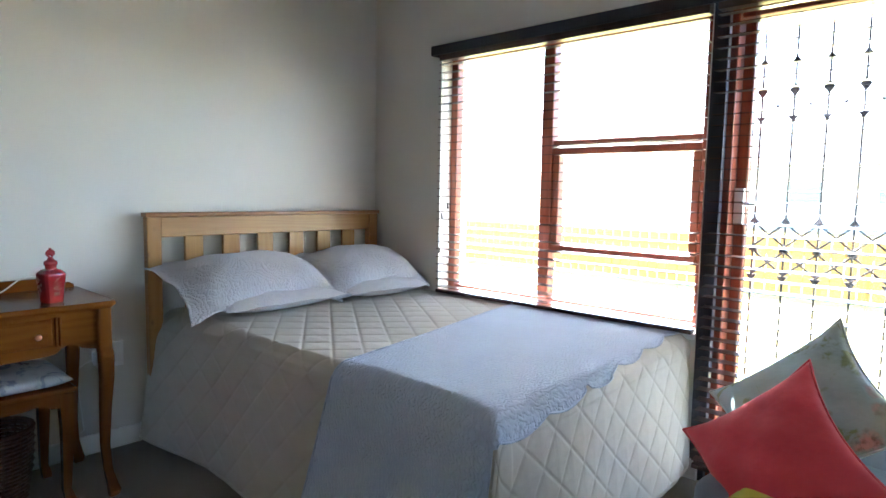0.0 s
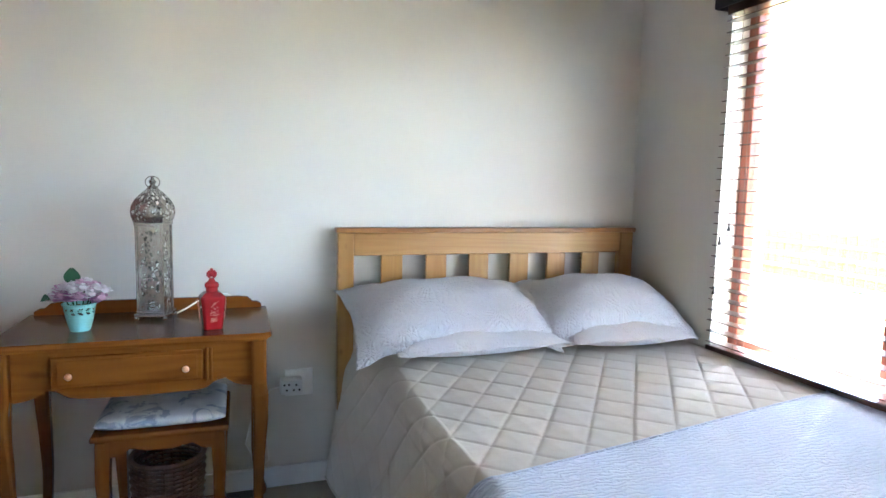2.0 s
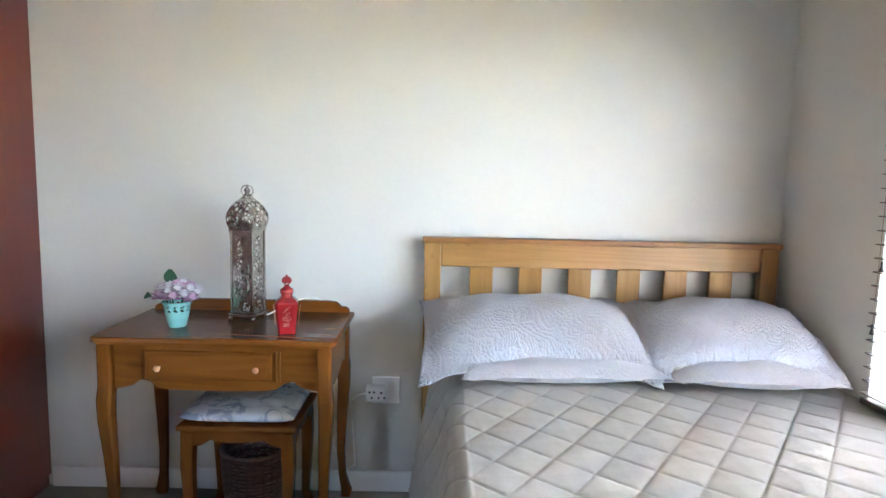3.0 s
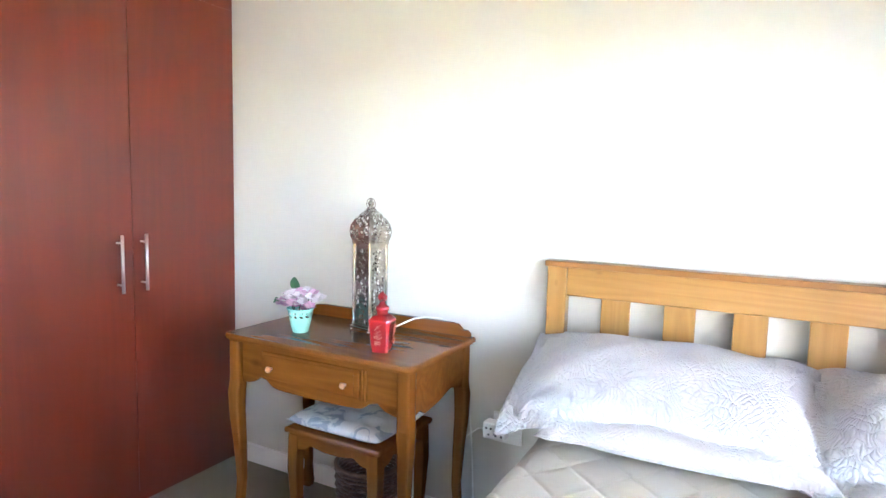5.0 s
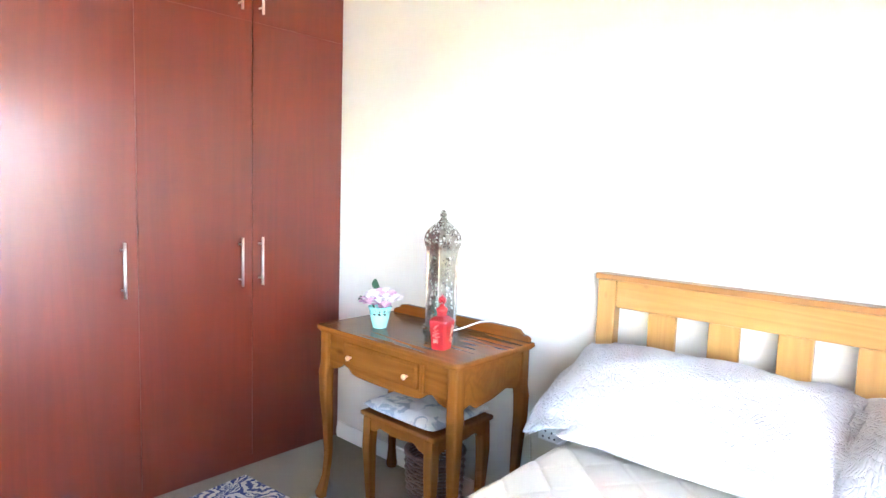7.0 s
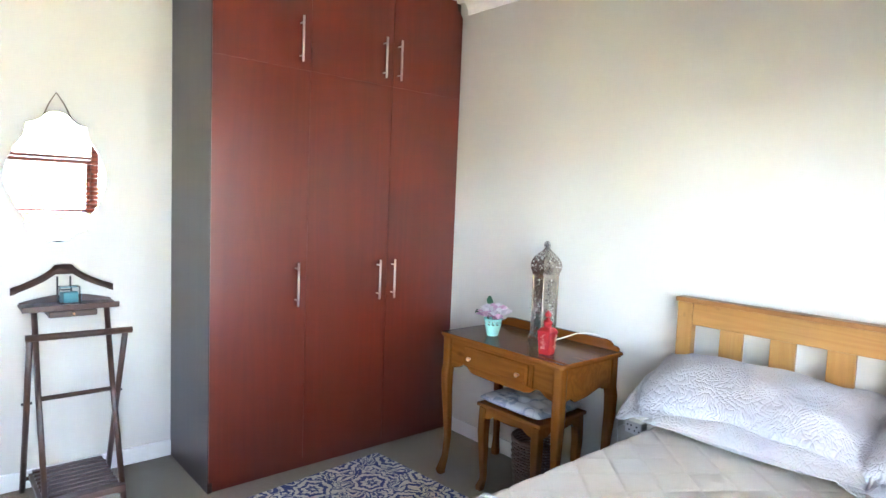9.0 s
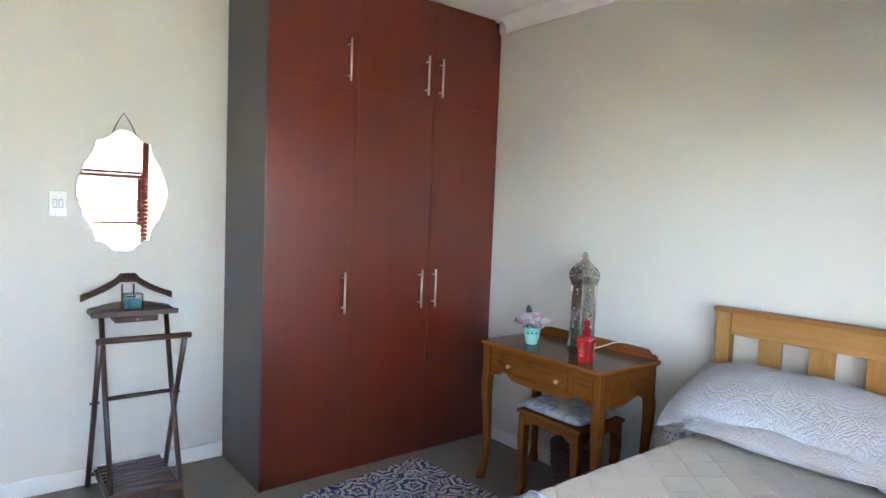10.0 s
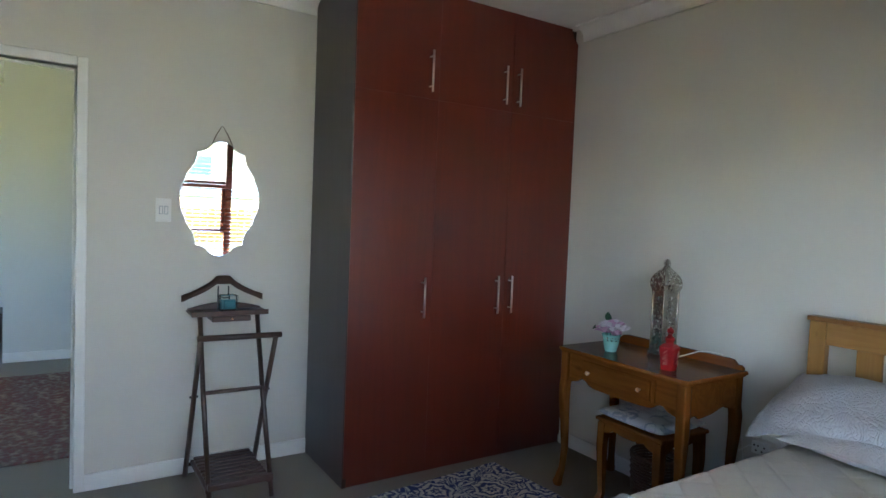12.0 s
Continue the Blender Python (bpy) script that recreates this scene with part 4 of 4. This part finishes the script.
part("base", B(-0.053, -0.053, 0.012, 0.053, 0.053, 0.022, bevel=0.003), SILVER, lan)
for sx in (-1, 1):
    for sy in (-1, 1):
        part("foot", lathe(bmesh.new(), [(0.006, 0), (0.009, 0.005), (0.007, 0.012)], 12, sx * 0.046, sy * 0.046), SILVER, lan, "", True)
        part("corner_post", B(sx * LW - 0.004, sy * LW - 0.004, 0.022, sx * LW + 0.004, sy * LW + 0.004, 0.325, bevel=0.002), SILVER, lan)
panel = pierced(44, 132, lambda u, v: Vector(((u - 0.5) * 2 * (LW - 0.004), 0, 0.022 + v * 0.3)), 5, (115, 3.0, 0.11, 0.046))
pme = mesh_of("side_panel", panel, SILVER)
for i in range(4):
    shared("side_panel", pme, lan, Matrix.Rotation(i * math.pi / 2, 4, "Z") @ Matrix.Translation((0, -LW, 0)))
for z, r, h in ((0.022, 0.047, 0.008), (0.322, 0.048, 0.01)):
    part("collar", B(-r, -r, z, r, r, z + h, bevel=0.002), SILVER, lan)
onion = [(0.047, 0.332), (0.053, 0.35), (0.055, 0.37), (0.052, 0.39), (0.043, 0.41), (0.03, 0.428), (0.017, 0.442), (0.011, 0.452)]


def onion_at(t):
    i = min(int(t * (len(onion) - 1)), len(onion) - 2)
    f = t * (len(onion) - 1) - i
    return [onion[i][k] * (1 - f) + onion[i + 1][k] * f for k in (0, 1)]


def dome_face(u, v):
    r, z = onion_at(v)
    return Vector(((u - 0.5) * 2 * r * 0.98, -r - 0.004 * math.sin(math.pi * u), z))


dme = mesh_of("dome_panel", pierced(44, 60, dome_face, 9, (70, 1.4, 0.05, 0.044)), SILVER, True)
for i in range(4):
    shared("dome_panel", dme, lan, Matrix.Rotation(i * math.pi / 2, 4, "Z"))
fin = part("finial", lathe(bmesh.new(), [(0.012, 0.45), (0.013, 0.454), (0.007, 0.459), (0.011, 0.466), (0.012, 0.471), (0.006, 0.478), (0.004, 0.484), (0.001, 0.49)], 16), SILVER, lan, "", True)
part("carrying_ring", T([(0.0, 0.024 * math.cos(a), 0.468 + 0.02 * math.sin(a)) for a in (2 * math.pi * j / 24 for j in range(25))], 0.0016, 6), SILVER, lan, "thin wire carrying ring", True)
ltc = part("latch", B(LW + 0.002, 0.02, 0.15, LW + 0.01, 0.034, 0.17, bevel=0.002), SILVER, lan)
part("tea_light", lathe(bmesh.new(), [(0.02, 0.0225), (0.02, 0.05), (0.017, 0.052)], 20), PLASTIC, lan, "", True)

# white cable from the lantern over the table to the wall socket
cable = thing("power_cable", (0, 0, 0), "thin white cable from the lantern to the wall socket", "cable")
pts = [(0.15, -1.985, 0.76), (0.13, -1.95, 0.775), (0.09, -1.90, 0.802), (0.05, -1.86, 0.806), (0.022, -1.82, 0.8), (0.012, -1.78, 0.77), (0.011, -1.72, 0.6), (0.012, -1.69, 0.35), (0.022, -1.672, 0.12), (0.03, -1.71, 0.1), (0.025, -1.76, 0.2), (0.014, -1.72, 0.36), (0.02, -1.66, 0.41), (0.03, -1.632, 0.42)]
part("cord", T(pts, 0.0028, 6), PLASTIC, cable, "", True)

# ---- red bottle ----
bot = thing("bottle", pose(0.362, -1.86, TZ, 0, 0, 12) @ Matrix.Diagonal((1.12, 1.12, 1.0, 1)), "glossy red ceramic caddy bottle with a knobbed stopper", "bottle")
bm = bmesh.new()
rings = []
for z, h, c in ((0.0, 0.025, 0.1), (0.006, 0.026, 0.1), (0.012, 0.0265, 0.1), (0.06, 0.030, 0.1), (0.1, 0.0335, 0.1), (0.106, 0.0325, 0.1), (0.118, 0.022, 0.1), (0.122, 0.0165, 1.0), (0.134, 0.0165, 1.0)):
    ring = []
    for q in range(4):
        for m in range(6):
            th = radians(q * 90 - 45 + (m / 5 * 20 - 10 if c < 1 else m * 15))
            far = h / max(abs(math.cos(th)), abs(math.sin(th))) if c < 1 else h
            far = min(far, h * (0.86 + 0.44 * (1 - c))) if c < 1 else far
            ring.append(bm.verts.new((far * math.cos(th), far * math.sin(th), z)))
    rings.append(ring)
for a, b in zip(rings, rings[1:]):
    for j in range(24):
        bm.faces.new((a[j], a[(j + 1) % 24], b[(j + 1) % 24], b[j]))
bm.faces.new(rings[0])
bm.faces.new(rings[-1])
part("body", bm, REDGLAZE, bot)
st = part("stopper", lathe(bmesh.new(), [(0.019, 0.134), (0.02, 0.142), (0.0185, 0.148), (0.012, 0.152), (0.008, 0.158), (0.0065, 0.164)], 20), REDGLAZE, bot, "", True)
bm = bmesh.new()
for i in range(9):
    a = radians(-50 + i * 35)
    bmesh.ops.create_icosphere(bm, subdivisions=1, radius=0.0052, matrix=Matrix.Translation((0, 0.0105 * math.cos(a), 0.1765 + 0.0105 * math.sin(a))))
bmesh.ops.create_icosphere(bm, subdivisions=2, radius=0.009, matrix=Matrix.Translation((0, 0, 0.1765)) @ Matrix.Diagonal((0.6, 1.0, 1.0, 1)))
bmesh.ops.create_icosphere(bm, subdivisions=1, radius=0.005, matrix=Matrix.Translation((0, 0, 0.192)))
part("knob", bm, REDGLAZE, st, "", True)
rnd = random.Random(4)
for face in range(4):
    bm = bmesh.new()
    for i in range(26):
        u, z = rnd.uniform(-0.007, 0.007), rnd.uniform(0.022, 0.09)
        tube(bm, [(0.0, u, z), (0.0, u + rnd.uniform(-0.008, 0.008), z + rnd.uniform(-0.006, 0.006)), (0.0, u + rnd.uniform(-0.008, 0.008), z + rnd.uniform(-0.004, 0.01))], 0.0009, 5)
    part("relief", bm, GILT, bot, "faded gilt relief ornament", False, Matrix.Rotation(face * math.pi / 2, 4, "Z") @ Matrix.Translation((0.0315, 0, 0)) @ Matrix.Rotation(radians(4.5), 4, "Y"))

# ---- flowers ----
vase = thing("flower_pot", (0.31, -2.25, TZ), "small turquoise pierced ceramic pot", "flower pot")
def pot_r(z):
    return 0.027 + 0.019 * (z / 0.085) ** 0.7
bm = bmesh.new()
N = 72
zs = [0.0, 0.004, 0.03, 0.052, 0.056, 0.06, 0.064, 0.068, 0.072, 0.076, 0.08, 0.085]
grid = [[bm.verts.new((pot_r(z) * math.cos(2 * math.pi * j / N), pot_r(z) * math.sin(2 * math.pi * j / N), z)) for j in range(N)] for z in zs]
for i in range(len(zs) - 1):
    for j in range(N):
        slot = (4 <= i <= 5 and (j + i) % 6 in (0, 1, 2)) or (7 <= i <= 8 and (j - i) % 6 in (0, 1, 2))
        if not slot:
            bm.faces.new((grid[i][j], grid[i][(j + 1) % N], grid[i + 1][(j + 1) % N], grid[i + 1][j]))
bm.faces.new(grid[0])
part("pot", bm, TURQ, vase, "", True)
part("rim", T([(0.0465 * math.cos(a), 0.0465 * math.sin(a), 0.086) for a in (2 * math.pi * j / 36 for j in range(37))], 0.0028, 8), TURQ, vase, "", True)
part("soil", lathe(bmesh.new(), [(0.02, 0.006), (0.033, 0.05)], 24), HOLE, vase)
bq = thing("artificial_flowers", Matrix.Translation((0.31, -2.25, TZ + 0.078)) @ Matrix.Scale(1.38, 4), "artificial lilac and white flowers with a dark leaf", "flowers")


def bloom(c, size, mat_, n, seed):
    rnd = random.Random(seed)
    bm = bmesh.new()
    for i in range(n):
        a, t = i * 2.4, i / n
        el = radians(85 - 95 * t)
        d = Vector((math.cos(a) * math.cos(el), math.sin(a) * math.cos(el), math.sin(el)))
        side = d.cross(Vector((0, 0, 1))).normalized() if abs(d.z) < 0.99 else Vector((1, 0, 0))
        upv = side.cross(d)
        base, tip = Vector(c) + d * size * 0.15, Vector(c) + d * size * (0.75 + 0.3 * t) + upv * size * 0.2
        w = size * (0.3 + 0.25 * t)
        midp = (base + tip) / 2 + upv * size * 0.16
        q = [bm.verts.new(p) for p in (base, midp - side * w, tip - side * w * 0.5, tip + upv * size * 0.05, tip + side * w * 0.5, midp + side * w)]
        m = bm.verts.new(midp - upv * size * 0.05)
        for x, y in zip(q, q[1:] + q[:1]):
            bm.faces.new((m, x, y))
    return part("flower", bm, mat_, bq, "lilac rose" if mat_ is PETAL_A else "white blossom", True)


bloom((0.026, -0.012, 0.014), 0.034, PETAL_A, 34, 1)
bloom((-0.004, -0.034, 0.012), 0.026, PETAL_A, 26, 2)
bloom((0.012, 0.036, 0.01), 0.022, PETAL_A, 22, 5)
rnd = random.Random(12)
for i in range(26):
    a = i * 2.4
    r = 0.054 * ((i + 0.5) / 26) ** 0.5
    bloom((r * math.cos(a), 0.004 + r * math.sin(a), 0.042 - 10 * r * r + 0.008 * rnd.random()), 0.022, PETAL_B if i % 3 else PETAL_C, 14, i)
bm = bmesh.new()
sheet(bm, 6, 8, lambda u, v: Vector((0.0 + 0.012 * math.sin(v * 2), (u - 0.5) * 0.034 * math.sin(math.pi * min(1, v * 0.92 + 0.04)) - 0.01, 0.042 + v * 0.045 + 0.006 * abs(u - 0.5))))
part("leaf", bm, LEAF, bq, "dark green leaf", True)
bm = bmesh.new()
sheet(bm, 4, 6, lambda u, v: Vector((0.02 + 0.01 * v, -0.05 - v * 0.018, 0.016 + (u - 0.5) * 0.016 * math.sin(math.pi * v) + 0.01 * math.sin(v * 3))))
part("leaf", bm, LEAF, bq, "", True)
bm = bmesh.new()
for a in range(7):
    tube(bm, [(0, 0, -0.04), (0.02 * math.cos(a), 0.02 * math.sin(a), 0.0), (0.03 * math.cos(a), 0.03 * math.sin(a), 0.03)], 0.0014, 5)
part("stems", bm, LEAF, bq)

# ---- wall socket, adapter, switch ----
so = thing("wall_socket", (0, -1.553, 0.427), "white square wall socket plate", "socket")
part("plate", B(0, -0.055, -0.055, 0.009, 0.055, 0.055, bevel=0.003), PLASTIC, so)
part("rocker", B(0.009, 0.022, 0.018, 0.013, 0.036, 0.04, bevel=0.001), PLASTIC, so)
ad = thing("plug_adapter", (0.009, -1.583, 0.425), "white three-way plug adapter in the wall socket", "adapter")
part("body", B(0, -0.045, -0.03, 0.05, 0.04, 0.03, bevel=0.007), PLASTIC, ad)
# flat dark discs stand in for the shade inside the pin holes
for y, z in ((-0.03, 0.01), (-0.012, 0.01), (-0.021, -0.012), (0.016, 0.008), (0.028, -0.012), (0.006, -0.012)):
    part("pin_hole_disc", T([(0.0492, y, z), (0.0508, y, z)], 0.0042, 10), HOLE, ad)
sw = thing("light_switch", (2.27, YB, 1.383), "white double light switch plate", "light switch")
part("plate", B(-0.037, 0, -0.06, 0.037, 0.009, 0.06, bevel=0.003), PLASTIC, sw)
for x in (-0.012, 0.012):
    part("rocker", B(x - 0.006, 0.0095, -0.018, x + 0.006, 0.016, 0.018, bevel=0.002), WHITE, sw)
    # thin grey plate paints the rocker's shadow onto the switch
    part("rocker_shade", B(x - 0.0085, 0.009, -0.021, x + 0.0085, 0.0097, 0.021), GREYFAB, sw, "grey plate that stands in for the shade round the rocker")
for z in (-0.047, 0.047):
    part("screw", T([(0, 0.008, z), (0, 0.0105, z)], 0.003, 10), STEEL, sw)

# ---- mirror ----
mi = thing("wall_mirror", pose(1.997, YB + 0.016, 1.451, -2.2, 0, -0.2), "frameless scalloped oval wall mirror hung on a cord", "mirror")


SCALLOP = [(0, 1), (0.13, 0.985), (0.25, 0.935), (0.34, 0.865), (0.45, 0.825), (0.586, 0.8), (0.605, 0.71), (0.645, 0.61), (0.74, 0.51), (0.835, 0.41), (0.865, 0.33), (0.93, 0.24), (0.98, 0.12)]


def mirror_outline(k=1.0):
    """Scalloped oval, the same in all four quarters."""
    q = [(0.203 * k * u, 0.305 * k * v) for u, v in SCALLOP]
    right = q + [(0.203 * k, 0)] + [(u, -v) for u, v in reversed(q)]
    return right + [(-u, v) for u, v in reversed(right[1:-1])]


part("backing", prism(bmesh.new(), mirror_outline(1.0), 1, -0.006, 0.0), WHITE, mi)
bm = bmesh.new()
out_, inn = mirror_outline(1.0), mirror_outline(0.985)
va = [bm.verts.new((u, 0.0005, v)) for u, v in out_]
vb = [bm.verts.new((u, 0.0006, v)) for u, v in inn]
for j in range(len(va)):
    bm.faces.new((va[j], va[(j + 1) % len(va)], vb[(j + 1) % len(va)], vb[j]))
bm.faces.new(vb)
part("mirror_glass", bm, MIRROR, mi, "silvered glass with a bevelled edge")
part("hanging_cord", T([(-0.06, -0.003, 0.27), (-0.03, 0.0, 0.335), (0.002, 0.002, 0.386), (0.03, 0.0, 0.335), (0.055, -0.003, 0.27)], 0.003, 8), CORD, mi, "twisted hanging cord", True)
part("nail", T([(0.002, -0.012, 0.386), (0.002, 0.008, 0.388)], 0.003, 8), STEEL, mi)

# ---- valet stand ----
va_ = thing("valet_stand", Matrix.Translation((1.978, -3.22, 0)) @ Matrix.Diagonal((1, 1, 1.01, 1)), "dark wooden folding valet stand with hanger and tray", "valet stand")
def V(x, y, z):
    return (x - 1.935, y + 3.25, z)
for x in (1.778, 2.068):
    part("pole", T([V(x, -3.03, 0), V(x - 0.003, -3.25, 0.48), V(x - 0.008, -3.4, 0.84)], 0.0125, 10), WALNUT, va_, "", True)
for x in (1.757, 2.108):
    part("leg", T([V(x, -3.455, 0), V(x, -3.25, 0.46), V(x + 0.006, -3.08, 0.775)], 0.0125, 10), WALNUT, va_, "", True)
    part("bolt", T([V(x - 0.02, -3.25, 0.47), V(x + 0.02, -3.25, 0.47)], 0.006, 8), BLACK, va_)
part("trouser_bar", T([V(1.735, -3.08, 0.783), V(2.128, -3.08, 0.787)], 0.0145, 10), WALNUT_L, va_, "", True)
part("cross_bar", T([V(1.775, -3.25, 0.482), V(2.066, -3.25, 0.482)], 0.0105, 10), WALNUT_L, va_, "", True)
part("rear_foot_bar", T([V(1.757, -3.45, 0.06), V(2.108, -3.45, 0.06)], 0.01, 8), WALNUT_L, va_, "", True)
sh = part("shoe_rack", B(-0.16, 0.205, 0.085, 0.145, 0.235, 0.115, bevel=0.004), WALNUT_L, va_)
for i in range(9):
    part("slat", B(-0.15, -0.19 + i * 0.043, 0.088, 0.136, -0.162 + i * 0.043, 0.1, bevel=0.003), WALNUT_L, sh)
for x in (-0.152, 0.132):
    part("rack_side", B(x, -0.19, 0.066, x + 0.018, 0.205, 0.087, bevel=0.003), WALNUT_L, sh)
tr = part("tray", B(-0.205, -0.235, 0.85, 0.178, -0.08, 0.862, bevel=0.004), WALNUT_L, va_)
bk_out = [(-0.2, 0.862)] + [(-0.2 + 0.373 * i / 12, 0.868 + 0.03 * math.sin(math.pi * i / 12)) for i in range(13)] + [(0.173, 0.862)]
part("tray_back", prism(bmesh.new(), bk_out, 1, -0.235, -0.222), WALNUT_L, tr)
part("tray_lip", B(-0.205, -0.08, 0.846, 0.178, -0.072, 0.872, bevel=0.003), WALNUT_L, tr)
dr_ = part("tray_drawer", B(-0.11, -0.2, 0.818, 0.08, -0.062, 0.846, bevel=0.004), WALNUT_L, va_)
part("drawer_knob", T([(-0.015, -0.062, 0.832), (-0.015, -0.05, 0.832)], 0.005, 10), BRASS, dr_, "", True)
for x in (-0.025, 0.027):
    part("hanger_rod", T([(x, -0.2, 0.862), (x, -0.2, 0.985)], 0.004, 8), BLACK, va_)
part("hanger_rung", T([(-0.025, -0.2, 0.925), (0.027, -0.2, 0.925)], 0.0035, 8), BLACK, va_)
hang = []
for i in range(25):
    u = -1 + 2 * i / 24
    a = abs(u)
    zc = 1.012 - 0.09 * max(0, (a - 0.2) / 0.8) ** 0.7
    w = 0.028 - 0.008 * a + (0.004 if a > 0.85 else 0)
    hang.append((u * 0.205 + 0.002, zc, w))
outl = [(x, z + (w if abs(x) < 0.045 else w * 0.75)) for x, z, w in hang] + [(x, z - w * 0.6) for x, z, w in reversed(hang)]
hm = prism(bmesh.new(), outl, 1, -0.216, -0.184)
bmesh.ops.bevel(hm, geom=[e for e in hm.edges if abs(e.verts[0].co.y - e.verts[1].co.y) < 1e-6], offset=0.006, segments=2, affect="EDGES")
part("hanger", hm, WALNUT_L, va_, "broad-shouldered wooden coat hanger", True)

jar = thing("candle_jar", (1.966, -3.355, 0.871), "square clear glass jar with a blue candle on the valet tray", "candle jar")
bm = B(-0.042, -0.035, 0, 0.042, 0.035, 0.085, bevel=0.006)
part("glass", bm, JARGLASS, jar)
part("candle", B(-0.03, -0.025, 0.012, 0.03, 0.025, 0.06, bevel=0.004), WAX, jar, "blue wax candle")

# ---- rugs ----
rg = thing("rug", pose(1.207, -2.362, 0, 0, 0, 5), "blue and white ornamental rug beside the bed", "rug")
part("rug_cloth", B(-0.66, -0.41, 0.001, 0.66, 0.41, 0.009, bevel=0.003), RUG, rg)
rg2 = thing("hall_rug", (3.05, -4.95, 0.0), "worn red and grey patterned hall rug", "rug")
part("rug_cloth", B(-0.7, -0.98, 0.0, 1.2, 1.0, 0.01, bevel=0.003), PERSIAN, rg2)
cab = thing("hall_chest", (3.6, HY - 0.9, 0), "low dark brown wooden chest standing in the hall", "chest")
part("body", B(-0.42, -0.2, 0.04, 0.4, 0.2, 0.3, bevel=0.006), WALNUT, cab)
part("lid", B(-0.44, -0.22, 0.3, 0.42, 0.22, 0.33, bevel=0.006), WALNUT_L, cab)
for x in (-0.4, 0.34):
    part("foot", B(x, -0.18, 0, x + 0.05, 0.18, 0.04), WALNUT, cab)

# ---- armchair with cushions by the glazed door ----
ch = thing("armchair", pose(2.66, -0.6, 0, 0, 0, -8), "small blue-grey upholstered chair in front of the glazed door", "armchair")
part("seat", B(-0.34, -0.3, 0.2, 0.34, 0.22, 0.4, bevel=0.05, seg=4), GREYFAB, ch, "", True)
part("backrest", B(-0.34, 0.2, 0.2, 0.34, 0.34, 0.52, bevel=0.05, seg=4), GREYFAB, ch, "", True)
for x in (-0.29, 0.29):
    for y in (-0.25, 0.27):
        part("leg", lathe(bmesh.new(), [(0.014, 0), (0.022, 0.2)], 12, x, y), WALNUT, ch)


def cushion(at, size, mat_, label, seed, thick=0.15):
    c = thing("cushion", at, label, "cushion", "cushions on the chair")
    bm = bmesh.new()
    rnd = random.Random(seed)
    p0 = rnd.uniform(0, 6)
    for side in (1, -1):
        def f(u, v, side=side):
            a, b = u * 2 - 1, v * 2 - 1
            sx, sz = a * (1 - 0.17 * (1 - b * b) * abs(a) ** 3), b * (1 - 0.17 * (1 - a * a) * abs(b) ** 3)
            e = max(0, 1 - abs(a) ** 2.4) * max(0, 1 - abs(b) ** 2.4)
            return Vector((sx * size / 2, side * thick / 2 * e ** 0.55 + 0.006 * math.sin(8 * a + p0) * math.sin(7 * b) * e, sz * size / 2))
        sheet(bm, 36, 36, f)
    bmesh.ops.remove_doubles(bm, verts=bm.verts, dist=0.0005)
    cv = part("cushion_cover", bm, mat_, c, "", True)
    edge = [f(u, v) for u, v in [(i / 20, 0) for i in range(20)] + [(1, i / 20) for i in range(20)] + [(1 - i / 20, 1) for i in range(20)] + [(0, 1 - i / 20) for i in range(21)]]
    part("piping", tube(bmesh.new(), edge, 0.004, 6, False), mat_, cv, "", True)


cushion(pose(2.488, -0.546, 0.558, -43.7, 27.2, -51.9), 0.46, GREENFL, "sage green floral cushion leaning on the chair back", 1, 0.12)
cushion(pose(2.469, -0.761, 0.478, -39.9, 31.7, -47.7), 0.42, RED, "coral red cushion leaning on the floral one", 2, 0.13)
cushion(pose(2.56, -0.79, 0.385, -84, 10, 0), 0.34, YELLOW, "yellow cushion lying flat on the chair seat", 3, 0.09)
